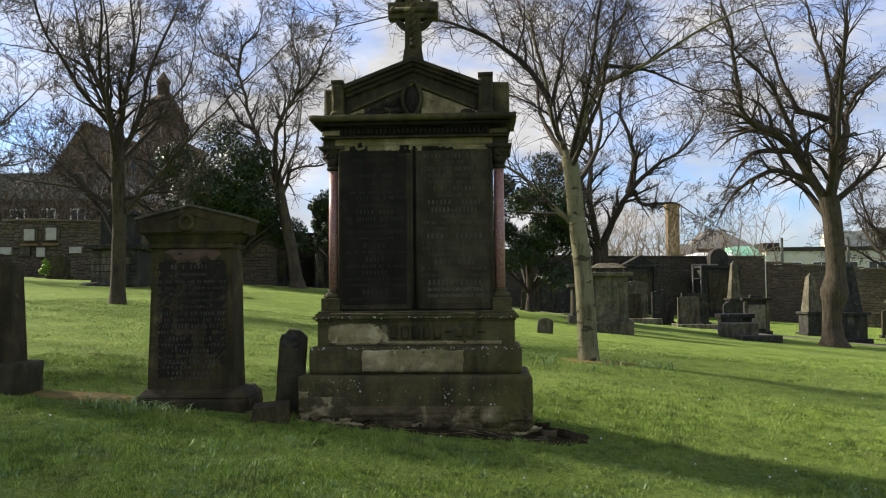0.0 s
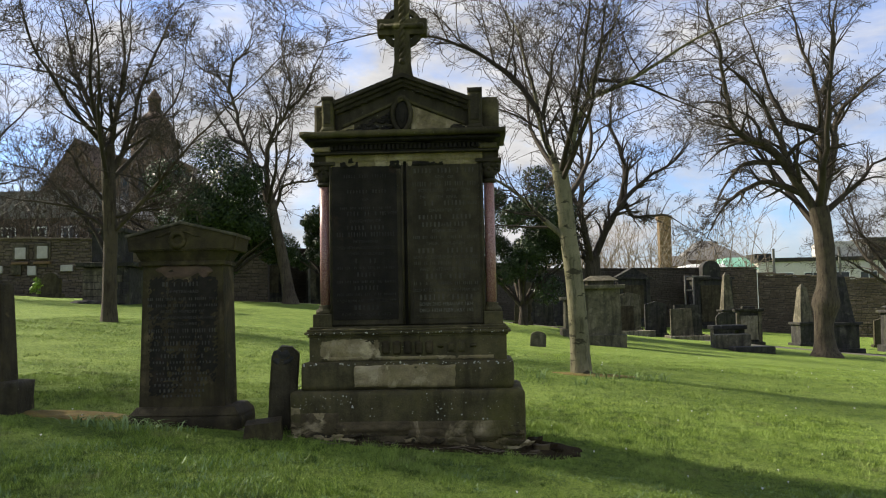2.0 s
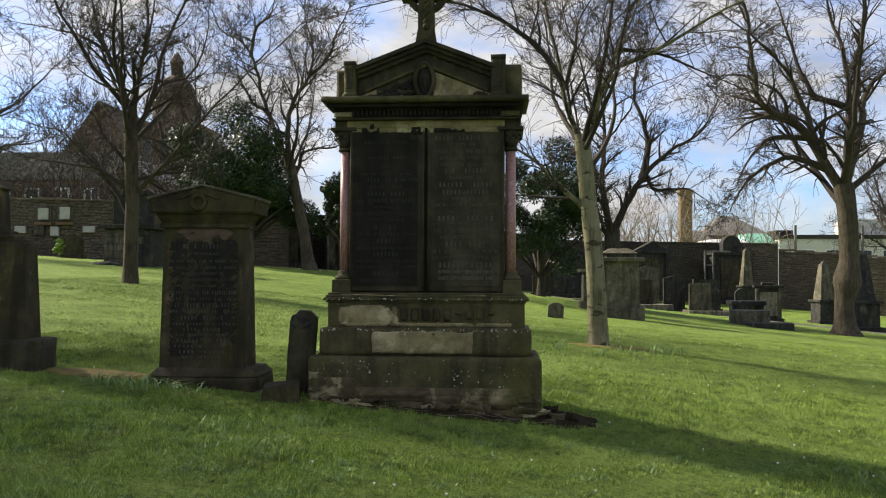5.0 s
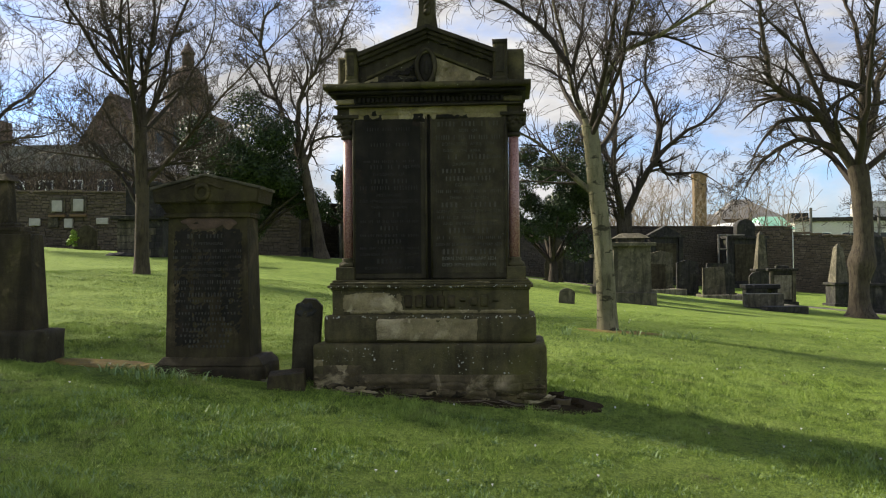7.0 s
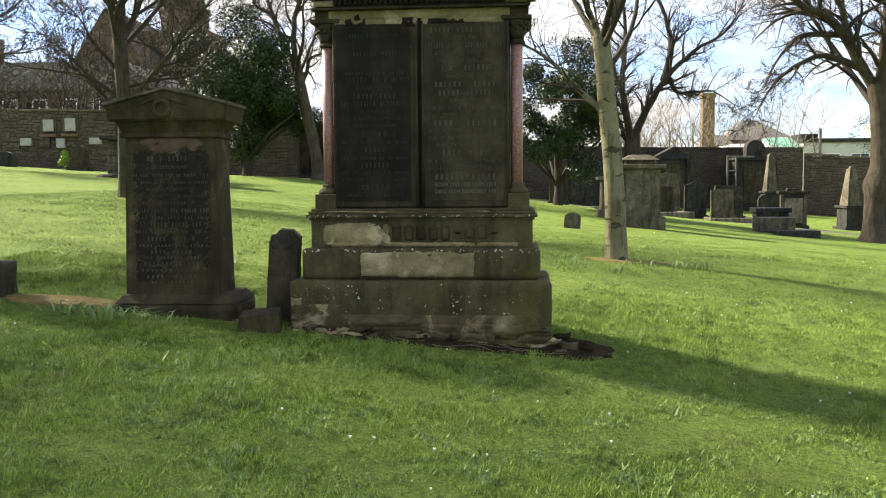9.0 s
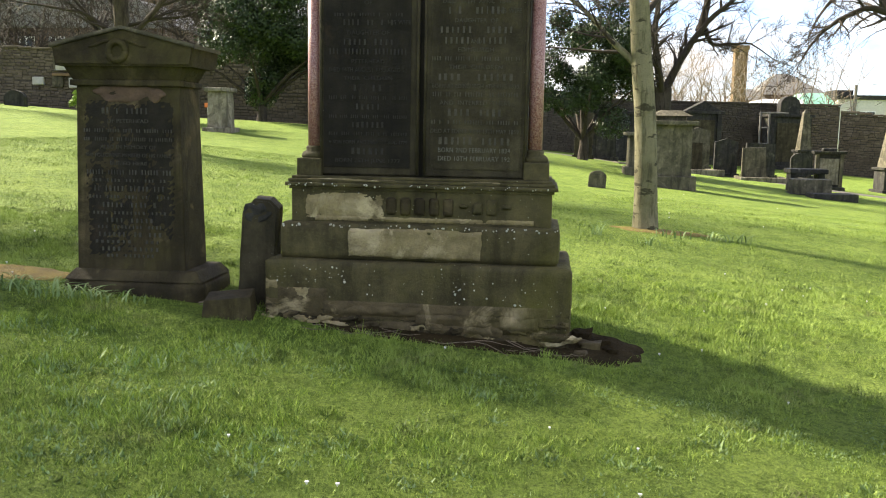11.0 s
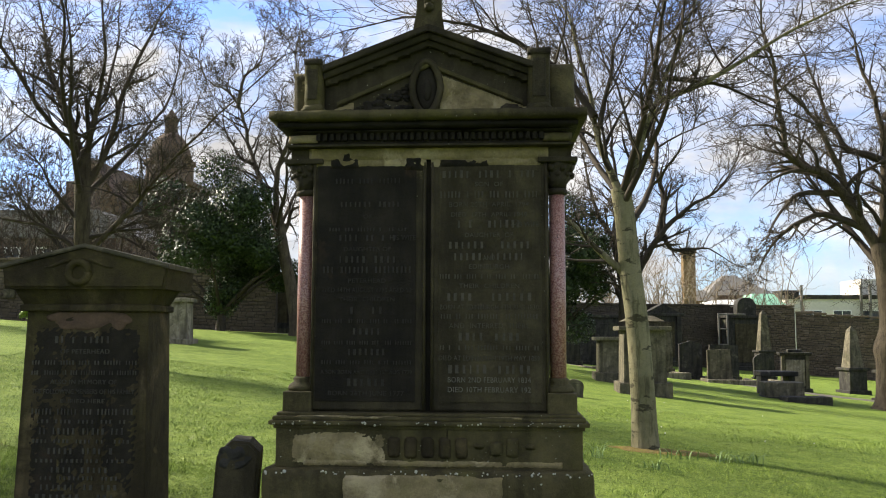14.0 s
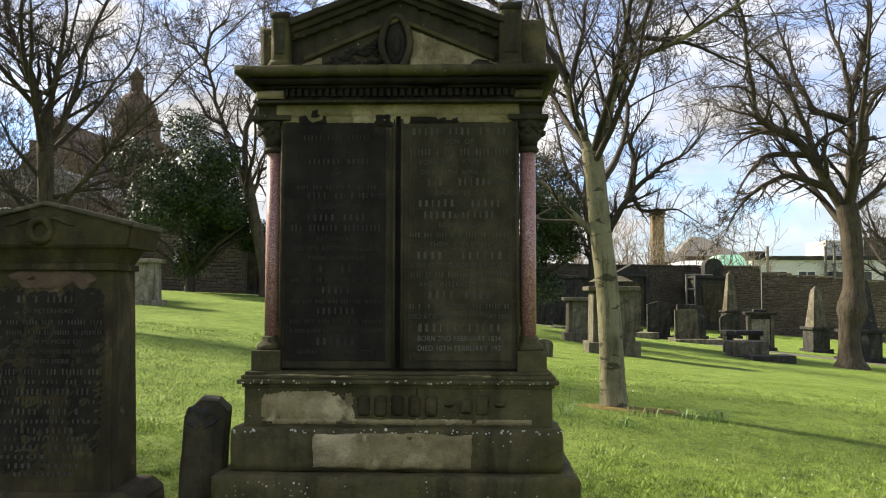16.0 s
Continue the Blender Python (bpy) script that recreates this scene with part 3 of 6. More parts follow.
    # the die with its two tablets
    part("die", block(-0.60, 0.60, 0.215, 0.66, 0.93, 2.27, bevel=0.004), SOOT, m)
    for s in (-1, 1):
        x0, x1 = (-0.588, -0.018) if s < 0 else (0.006, 0.592)
        slab = part("tablet", block(x0, x1, 0.192, 0.222, 0.945, 2.262, bevel=0.006), SOOT, m)
        a, b = (x0 + 0.014, x1 - 0.050) if s < 0 else (x0 + 0.040, x1 - 0.030)
        part("sunk_panel", block(a, b, 0.187, 0.20, 0.985, 2.178, bevel=0.004), PANEL_BLACK if s < 0 else PANEL, slab, "black inscribed panel")
        part("spalled_top", spall(x0, x1 - (0.0 if s < 0 else 0.03), 2.165, 2.266, 0.186, 9 + s, 0.008, 0.02, 8.0), PALE, slab, "pale flaked strip", True)
    for x0, x1, z0, z1, sd in ((-0.51, -0.36, 2.16, 2.225, 12), (-0.455, -0.395, 2.19, 2.262, 13), (-0.13, -0.03, 2.15, 2.225, 14), (0.05, 0.30, 2.165, 2.205, 15)):
        part("crust", spall(x0, x1, z0, z1, 0.181, sd, 0.010, 0.018, 16.0, 0.006), PANEL_BLACK, slab, "black crust of soot", True)
    for s in (-1, 1):
        for x in ((-0.590, -0.027) if s < 0 else (0.015, 0.586)):
            part("tablet_edge", tube(bmesh.new(), [(x, 0.191, 0.95), (x, 0.190, 1.6), (x, 0.191, 2.19)], [0.008, 0.008, 0.008], 8), PANEL, m, "thin raised rim of the tablet", True)
    part("seam", block(-0.017, 0.005, 0.2125, 0.23, 0.94, 2.262, bevel=0.0), PANEL_BLACK, m, "black open joint between the tablets")
    left = [((5, 4, 6), 2.085, 0.026, 0.34), ((8, 5), 1.965, 0.026, 0.34), ("OF", 1.905, 0.020, 0.05), ((4, 3, 9, 6), 1.84, 0.018, 0.40),
            ((4, 4, 1), 1.790, 0.032, 0.30), ("DAUGHTER OF", 1.738, 0.022, 0.24), ((5, 4), 1.680, 0.034, 0.30), ((3, 7, 9), 1.628, 0.034, 0.46),
            ("PETERHEAD", 1.578, 0.022, 0.19), ("DIED 14TH AUGUST 1793 AGED 52", 1.530, 0.024, 0.45), ("THEIR  CHILDREN", 1.485, 0.020, 0.28), ((5,), 1.422, 0.036, 0.18),
            ((4, 3, 3, 4, 4, 3, 7), 1.375, 0.022, 0.46), ((5,), 1.318, 0.034, 0.155), ((4, 4, 4, 4, 4, 3, 7), 1.268, 0.020, 0.46), ((7,), 1.215, 0.034, 0.20),
            ((4, 4, 4, 4, 4, 7), 1.170, 0.020, 0.46), ("A SON BORN AND DIED 1ST AUG 1779", 1.122, 0.020, 0.46), ((6,), 1.062, 0.038, 0.205),
            ("BORN 26TH JUNE 1777", 1.016, 0.022, 0.38)]
    right = [((5, 4, 5), 2.110, 0.038, 0.48), ("SON  OF", 2.066, 0.022, 0.14), ((6, 5, 3, 4, 4), 2.008, 0.034, 0.50), ("BORN 20TH  APRIL  1794", 1.962, 0.024, 0.40),
             ("DIED  17TH  APRIL  1848", 1.912, 0.022, 0.38), ((4, 6), 1.855, 0.040, 0.33), ("DAUGHTER  OF", 1.808, 0.022, 0.24), ((6, 6), 1.750, 0.036, 0.42),
             ("AND", 1.692, 0.024, 0.06), ((5, 6), 1.691, 0.038, 0.36), ("EDINBURGH", 1.648, 0.022, 0.20), ((4, 3, 4, 4, 4, 3, 6), 1.598, 0.024, 0.50), ("THEIR  CHILDREN", 1.552, 0.022, 0.30),
             ((5, 6), 1.488, 0.040, 0.44), ("BORN AT EDINBURGH 4TH AUG 1830", 1.445, 0.024, 0.49), ((4, 2, 3, 7, 3, 8), 1.398, 0.026, 0.49), ("AND  INTERRED  THERE", 1.352, 0.024, 0.40),
             ((4, 4), 1.290, 0.040, 0.32), ((4, 2, 3, 7, 3, 8), 1.243, 0.024, 0.50), ("DIED AT EDINBURGH 19TH MAY 1859", 1.192, 0.024, 0.50)]
    bright = [((6, 5), 1.128, 0.042, 0.42), ("BORN 2ND FEBRUARY 1834", 1.084, 0.026, 0.41), ("DIED 10TH FEBRUARY 192", 1.036, 0.026, 0.41)]
    inscription(m, left, -0.315, 0.185, LETTER_BLACK, 21)
    inscription(m, right, 0.300, 0.185, LETTER_MID, 22)
    inscription(m, [("HIS WIFE", 1.795, 0.024, 0.13)], -0.135, 0.185, LETTER_BLACK, 23)
    inscription(m, [("HIS WIFE", 1.860, 0.024, 0.13)], 0.485, 0.185, LETTER_DARK, 23)
    inscription(m, bright[1:], 0.300, 0.185, LETTER, 24)
    inscription(m, bright[:1], 0.300, 0.185, LETTER_MID, 24)
    # corner columns of red granite
    for s in (-1, 1):
        x = 0.645 * s
        part("column_pedestal", block(x - 0.085 if s < 0 else x - 0.06, x + 0.06 if s < 0 else x + 0.085, 0.165, 0.60, 0.93, 1.035, bevel=0.008), SOOT_BASE, m)
        part("column_foot", lathe(bmesh.new(), x, 0.265, [(0.075, 1.033), (0.08, 1.048), (0.072, 1.066), (0.050, 1.080), (0.055, 1.095), (0.045, 1.105)]), SOOT_BASE, m, "", True)
        part("column", lathe(bmesh.new(), x, 0.265, [(0.041, 1.10), (0.041, 1.5), (0.039, 2.03)], 24), GRANITE, m, "polished red granite column", True)
        part("neck_ring", lathe(bmesh.new(), x, 0.265, [(0.042, 2.028), (0.056, 2.036), (0.056, 2.052), (0.044, 2.062)]), SOOT, m, "", True)
        cap = lathe(bmesh.new(), x, 0.265, [(0.045, 2.06), (0.052, 2.085), (0.075, 2.115), (0.062, 2.125), (0.085, 2.165), (0.092, 2.185)], 16)
        rng = random.Random(31 + s)
        for v in cap.verts:
            v.co += noise.noise_vector(v.co * 30) * 0.012
        for i in range(9):
            a = math.pi + math.pi * i / 8
            bmesh.ops.create_icosphere(cap, subdivisions=1, radius=rng.uniform(0.014, 0.022), matrix=Matrix.Translation((x + 0.075 * math.cos(a), 0.265 + 0.075 * math.sin(a), 2.13 + 0.03 * (i % 2))))
        part("capital", cap, SOOT, m, "carved leafy capital", True)
        part("abacus", block(x - 0.10, x + 0.10, 0.165, 0.60, 2.185, 2.212, bevel=0.006), SOOT, m)
    # entablature
    part("architrave", block(-0.715, 0.715, 0.185, 0.64, 2.210, 2.262, bevel=0.006), SOOT, m)
    part("fillet", block(-0.725, 0.725, 0.175, 0.65, 2.262, 2.274, bevel=0.003), SOOT, m)
    part("pale_fillet", spall(-0.62, 0.60, 2.205, 2.274, 0.176, 14, 0.007, 0.012, 9.0), PALE, m, "pale broken edge of stone", True)
    # frieze, dentils and lower cornice tiers take the darkest stone colour
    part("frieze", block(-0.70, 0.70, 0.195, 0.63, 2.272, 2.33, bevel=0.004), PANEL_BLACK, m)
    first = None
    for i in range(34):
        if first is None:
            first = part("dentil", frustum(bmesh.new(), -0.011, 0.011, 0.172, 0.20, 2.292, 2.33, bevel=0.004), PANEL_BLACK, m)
        tooth = first if i == 0 else new("dentil", first.data)
        tooth.parent = m
        tooth.location = (-0.56 + i * 0.034, 0, 0)
    for s in (-1, 1):
        part("frieze_end", rough_block(min(s * 0.72, s * 0.56), max(s * 0.72, s * 0.56), 0.172, 0.20, 2.274, 2.33, 0.03, 0.004, 40 + s, 0.01), PALE if s < 0 else SOOT_BASE, m, "", True)
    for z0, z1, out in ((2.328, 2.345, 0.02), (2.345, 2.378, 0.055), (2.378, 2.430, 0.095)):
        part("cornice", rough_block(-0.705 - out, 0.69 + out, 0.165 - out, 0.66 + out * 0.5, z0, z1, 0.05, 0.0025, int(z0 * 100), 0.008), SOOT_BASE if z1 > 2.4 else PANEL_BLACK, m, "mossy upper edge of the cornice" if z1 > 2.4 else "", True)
    # pediment
    ped = part("tympanum", prism(bmesh.new(), [(-0.54, 2.40), (0.54, 2.40), (0.54, 2.60), (0.0, 2.80), (-0.54, 2.60)], 0.20, 0.52), SOOT, m)
    for s in (-1, 1):
        for k, (w, y0) in enumerate(((0.0, 0.105), (0.030, 0.135), (0.060, 0.165))):
            t = 0.034
            a, b = (0.53 * s, 2.665 - w), (0.0, 2.868 - w)
            out = [(a[0], a[1] - t), (b[0], b[1] - t), b, a]
            part("raking_cornice", prism(bmesh.new(), out if s < 0 else out[::-1], y0 if k == 0 else y0 + 0.0015 * s, 0.54, 0.005), SOOT, m)
        rake = [(0.47 * s, 2.470), (0.0, 2.668), (0.0, 2.690), (0.47 * s, 2.492)]
        part("inner_moulding", prism(bmesh.new(), rake if s < 0 else rake[::-1], 0.176 + 0.002 * s, 0.21, 0.004), SOOT_BASE, ped)
        for i in range(7):
            u = 0.10 + i * 0.115
            x, z = 0.53 * s * (1 - u), (2.665 - 0.085) + 0.203 * u
            part("tooth_ornament", prism(bmesh.new(), [(x - 0.016, z - 0.016), (x + 0.016, z - 0.016), (x, z + 0.010)], 0.158, 0.20, 0), SOOT, ped)
    slant = lambda x, z: 2.655 - 0.40 * abs(x) - z
    part("eroded_field", spall(0.05, 0.50, 2.405, 2.65, 0.194, 41, 0.010, 0.05, 8.0, 0.006, slant), PALE, ped, "eroded pale stone where carving has flaked", True)
    part("carved_end_block", rough_block(0.36, 0.47, 0.172, 0.21, 2.42, 2.475, 0.02, 0.010, 26, 0.016), SOOT, ped, "", True)
    part("flaked_end", spall(-0.53, -0.38, 2.44, 2.60, 0.194, 18, 0.014, 0.03, 12.0, 0.010, slant), PALE, ped, "pale flaked carving", True)
    bm = bmesh.new()
    rng = random.Random(8)
    for i in range(90):
        x = -0.44 + 0.34 * rng.random()
        z = 2.43 + rng.random() * max(0.02, 0.16 * (1 - (abs(x) - 0.10) / 0.34))
        bmesh.ops.create_icosphere(bm, subdivisions=1, radius=rng.uniform(0.010, 0.022), matrix=Matrix.Translation((x, 0.20, z)) @ Matrix.Diagonal((1.4, 0.7, 0.8, 1)))
    part("carved_foliage", bm, PANEL_BLACK, ped, "dark carved leaf relief", True)
    ring = bmesh.new()
    pts, rad = [], []
    for i in range(29):
        a = 2 * math.pi * i / 28
        pts.append((-0.015 + 0.072 * math.sin(a) * (1 - 0.12 * abs(math.cos(a))), 0.182, 2.562 - 0.135 * math.cos(a)))
        rad.append(0.018)
    part("vesica_ring", tube(ring, pts, rad, 8, False), PANEL, ped, "pointed oval frame", True)
    inner = bmesh.new()
    bmesh.ops.create_uvsphere(inner, u_segments=16, v_segments=10, radius=1.0, matrix=Matrix.Translation((-0.015, 0.20, 2.562)) @ Matrix.Diagonal((0.055, 0.02, 0.115, 1)))
    bmesh.ops.create_uvsphere(inner, u_segments=10, v_segments=8, radius=1.0, matrix=Matrix.Translation((-0.01, 0.188, 2.55)) @ Matrix.Diagonal((0.024, 0.02, 0.06, 1)))
    part("vesica_medallion", inner, PANEL_BLACK, ped, "dark carved oval medallion", True)
    for s, x0, x1, top in ((-1, -0.628, -0.535, 2.705), (1, 0.495, 0.605, 2.745)):
        ac = part("acroterion", rough_block(x0, x1, 0.115, 0.30, 2.40, top, 0.03, 0.003, 50 + s, 0.008), SOOT_BASE, m, "upright corner block of the pediment", True)
        part("acroterion_cap", rough_block(x0 - 0.008, x1 + 0.008, 0.105, 0.31, top - 0.045, top, 0.03, 0.004, 53 + s, 0.01), SOOT, ac, "", True)
        part("acroterion_foot", rough_block(x0 - 0.012, x1 + 0.012, 0.098, 0.31, 2.40, 2.47, 0.03, 0.003, 56 + s, 0.016), SOOT_BASE, ac, "", True)
        part("sunk_front", block(x0 + 0.022, x1 - 0.022, 0.109, 0.14, 2.49, top - 0.06, bevel=0.004), PANEL, ac, "sunk dark face")
        a, b = (-0.705, -0.60) if s < 0 else (0.58, 0.735)
        part("corner_block", rough_block(a, b, 0.20, 0.52, 2.40, 2.66 if s < 0 else 2.69, 0.04, 0.004, 59 + s, 0.012), SOOT_BASE, ac, "", True)
    # ring cross
    bm = bmesh.new()
    prism(bm, [(-0.085, 2.83), (0.082, 2.83), (0.060, 2.96), (0.056, 3.44), (0.058, 3.492), (-0.060, 3.492), (-0.058, 3.44), (-0.062, 2.96)], 0.145, 0.265, 0.010)
    cross = part("cross_shaft", bm, SOOT_BASE, m, "mossy stone cross with ring")
    for s in (-1, 1):
        part("cross_arm", block(min(s * 0.05, s * 0.192), max(s * 0.05, s * 0.192), 0.148, 0.262, 3.175, 3.305, bevel=0.010), SOOT_BASE, cross)
    ring = bmesh.new()
    rings = []
    for i in range(36):
        a = 2 * math.pi * i / 36
        rings.append([ring.verts.new((r * math.cos(a), y, 3.24 + r * math.sin(a))) for r, y in ((0.118, 0.17), (0.158, 0.17), (0.158, 0.24), (0.118, 0.24))])
    for a, b in zip(rings, rings[1:] + rings[:1]):
        for k in range(4):
            ring.faces.new((a[k], a[(k + 1) % 4], b[(k + 1) % 4], b[k]))
    part("cross_ring", ring, SOOT, cross)
    rope = bmesh.new()
    for ph in (0, math.pi):
        pts = [(0.012 * math.cos(ph + z * 60), 0.140 + 0.012 * math.sin(ph + z * 60), z) for z in np.linspace(2.98, 3.43, 60)]
        tube(rope, pts, [0.014] * 60, 6)
    tube(rope, [(-0.145, 0.138, 3.24), (0.145, 0.138, 3.24)], [0.020, 0.020], 8)
    for x, z in ((-0.15, 3.24), (0.15, 3.24), (0, 2.965), (0, 3.45)):
        bmesh.ops.create_icosphere(rope, subdivisions=2, radius=0.027, matrix=Matrix.Translation((x, 0.140, z)))
    part("rope_moulding", rope, SOOT_BASE, cross, "twisted rope carved on the cross", True)
    # upper body behind the pediment
    part("pediment_roof", prism(bmesh.new(), [(-0.50, 2.42), (0.50, 2.42), (0.50, 2.58), (0.0, 2.78), (-0.50, 2.58)], 0.525, 0.66), SOOT, m)
    # the entablature and all above it stand forward of the die
    forward = ("fillet", "frieze", "dentil", "frieze_end", "cornice", "tympanum", "raking_cornice", "acroterion", "cross_shaft", "pediment_roof")
    for ob in m.children:
        if ob.name.split(".")[0] in forward:
            ob.location.y -= 0.06


big_monument()


# ---- the smaller pedimented headstone ----
def wreath_stone():
    m = thing("headstone", (-1.695, 0.10, 0.0), "dark tapered sandstone headstone with wreath and low gable", "gravestone", rz=1.5)
    part("base", rough_block(-0.435, 0.425, -0.06, 0.46, 0.02, 0.292, 0.04, 0.004, 61, 0.014), BROWNSTONE, m, "", True)
    part("base_slope", block(-0.43, 0.42, -0.055, 0.455, 0.288, 0.352, (0.05, 0.05, 0.05, 0.05), 0.008), BROWNSTONE, m)
    part("shaft", block(-0.365, 0.300, 0.005, 0.36, 0.345, 1.435, (0.022, 0.022, 0.02, 0.02), 0.008), BROWNSTONE, m)
    face = lambda z: 0.005 + 0.02 * (z - 0.345) / 1.09 - 0.004
    scar = bmesh.new()
    for x, z, w, h in ((-0.05, 1.40, 0.20, 0.035), (-0.10, 1.375, 0.10, 0.05), (0.05, 1.37, 0.12, 0.045), (0.10, 1.395, 0.10, 0.035)):
        bmesh.ops.create_icosphere(scar, subdivisions=3, radius=1.0, matrix=Matrix.Translation((x, 0.026, z)) @ Matrix.Diagonal((w, 0.010, h, 1)))
    for v in scar.verts:
        v.co += noise.noise_vector(v.co * 14.0) * 0.016
        v.co.z = min(v.co.z, 1.428)
    part("red_scar", scar, SCAR, m, "bare reddish flaked stone", True)
    for x0, x1, z0, z1, sd in ((-0.31, -0.14, 0.62, 1.36, 61), (-0.16, 0.12, 0.80, 1.34, 62), (0.06, 0.255, 0.50, 1.37, 63), (-0.30, 0.0, 0.42, 0.80, 64)):
        part("soot_stain", spall(x0, x1, z0, z1, 0.0045 + 0.01835 * (z0 - 0.345), sd, 0.0030, 0.09, 5.0, 0.014, None, 0.01835), PANEL_BLACK, m, "black crust of soot", True)
    part("neck", block(-0.37, 0.30, -0.005, 0.34, 1.43, 1.465, bevel=0.008), BROWNSTONE, m)
    part("frieze", block(-0.355, 0.290, 0.01, 0.30, 1.462, 1.545, (-0.04, -0.04, -0.04, -0.04), 0.006), BROWNSTONE, m)
    cap = part("cap", prism(bmesh.new(), [(-0.425, 1.54), (0.385, 1.54), (0.405, 1.652), (-0.02, 1.755), (-0.44, 1.652)], -0.065, 0.34, 0.012), BROWNSTONE, m, "low gabled cap")
    # light on the cap's sloping edge is put into the slabs' paler stone
    for s in (-1, 1):
        a, b = (0.43 * s - 0.017, 1.652), (-0.017, 1.766)
        out = [(a[0], a[1] - 0.012), (b[0], b[1] - 0.02), b, (a[0], a[1] + 0.012)]
        part("cap_slab", prism(bmesh.new(), out if s < 0 else out[::-1], -0.085, 0.355 + 0.002 * s, 0.006), TOMB_GREY, cap, "sloping top coloured pale as if lit from above")
    wr = bmesh.new()
    n = 40
    tube(wr, [(-0.045 + 0.050 * math.cos(2 * math.pi * i / n), -0.068, 1.622 + 0.052 * math.sin(2 * math.pi * i / n)) for i in range(n + 1)], [0.018 + 0.004 * (i % 2) for i in range(n + 1)], 7, False)
    part("wreath", wr, BROWNSTONE, cap, "carved wreath", True)
    for s in (-1, 1):
        rib = tube(bmesh.new(), [(-0.045 + s * u, -0.066, 1.672 + 0.012 * math.sin(u * 30) - 0.12 * (u - 0.05)) for u in (0.05, 0.08, 0.11, 0.14, 0.17)], [0.010, 0.011, 0.009, 0.008, 0.004], 6)
        part("wreath_ribbon", rib, BROWNSTONE, cap, "", True)
    rows = [((4, 6), 1.270, 0.036, 0.32), ("OF PETERHEAD", 1.218, 0.022, 0.25), ((3, 4, 5, 4, 2, 6, 4), 1.162, 0.022, 0.54), ((4, 6, 2, 3, 10, 2, 8), 1.112, 0.022, 0.54),
            ("ALSO IN MEMORY OF", 1.066, 0.022, 0.34), ("THE FOLLOWING MEMBERS OF HIS FAMILY", 1.018, 0.022, 0.52), ("BURIED HERE", 0.972, 0.020, 0.24), ((6, 6, 3, 6, 3), 0.915, 0.030, 0.52),
            ((3, 4, 4, 3, 2), 0.872, 0.018, 0.46), ((8, 9), 0.818, 0.032, 0.44), ((4, 4, 8, 4), 0.775, 0.018, 0.50), ((5, 6), 0.722, 0.030, 0.34), ((4, 8, 4), 0.680, 0.018, 0.46),
            ((4, 5), 0.632, 0.026, 0.30), ((3, 8, 4), 0.596, 0.018, 0.40), ((6, 6), 0.548, 0.026, 0.40), ((8, 4), 0.508, 0.018, 0.44), ((4, 6), 0.462, 0.024, 0.36), ((3, 7), 0.425, 0.018, 0.30)]
    inscription(m, rows, -0.035, 0, LETTER_DARK, 71, face)


wreath_stone()


# ---- pedestal tomb at the edge of the row, post and loose stones ----
def pedestal():
    g = ground_z(-3.3, 0.3)
    m = thing("pedestal_gravestone", (-3.50, 0.10, g), "dark tapered pedestal gravestone with moulded cap and upper block", "gravestone")
    part("base", rough_block(-0.50, 0.46, -0.02, 0.34, -0.12, 0.225, 0.05, 0.004, 81, 0.014), SOOT, m, "", True)
    part("die", block(-0.37, 0.345, 0.04, 0.28, 0.22, 0.99, (0.035, 0.035, 0.02, 0.02), 0.01), BROWNSTONE, m)
    part("cap_moulding", block(-0.30, 0.285, 0.07, 0.25, 0.985, 1.015, bevel=0.01), BROWNSTONE, m)
    part("cap_moulding", block(-0.28, 0.215, 0.06, 0.26, 1.01, 1.05, bevel=0.014), BROWNSTONE, m)
    part("cap_moulding", block(-0.26, 0.165, 0.08, 0.24, 1.045, 1.08, bevel=0.012), BROWNSTONE, m)
    part("upper_block", block(-0.26, 0.105, 0.09, 0.23, 1.075, 1.42, (0.012, 0.012, 0.01, 0.01), 0.01), BROWNSTONE, m)
    part("upper_cornice", block(-0.30, 0.125, 0.06, 0.26, 1.415, 1.475, (0.04, 0.04, 0.04, 0.04), 0.01), BROWNSTONE, m)


pedestal()


def stub_post():
    m = thing("stone_post", (-0.985, 0.14, 0.05), "short black rough-topped stone post leaning by the monument", "stone post", rz=12, tilt=(0, 2.0))
    bm = prism(bmesh.new(), [(-0.105, -0.06), (0.115, -0.06), (0.128, 0.690), (0.075, 0.742), (-0.012, 0.746), (-0.082, 0.668)], -0.03, 0.22, 0.014)
    bmesh.ops.subdivide_edges(bm, edges=[e for e in bm.edges if e.calc_length() > 0.1], cuts=8, use_grid_fill=True)
    for v in bm.verts:
        v.co += noise.noise_vector(v.co * 9.0) * 0.006
    part("shaft", bm, SOOT, m)
    chip = bmesh.new()
    bmesh.ops.create_icosphere(chip, subdivisions=3, radius=1.0, matrix=Matrix.Translation((0.005, -0.026, 0.665)) @ Matrix.Diagonal((0.085, 0.012, 0.065, 1)))
    for v in chip.verts:
        v.co += noise.noise_vector(v.co * 20.0) * 0.018
    part("broken_head", chip, TOMB_DARK, m, "rough weathered chip on the head", True)


stub_post()


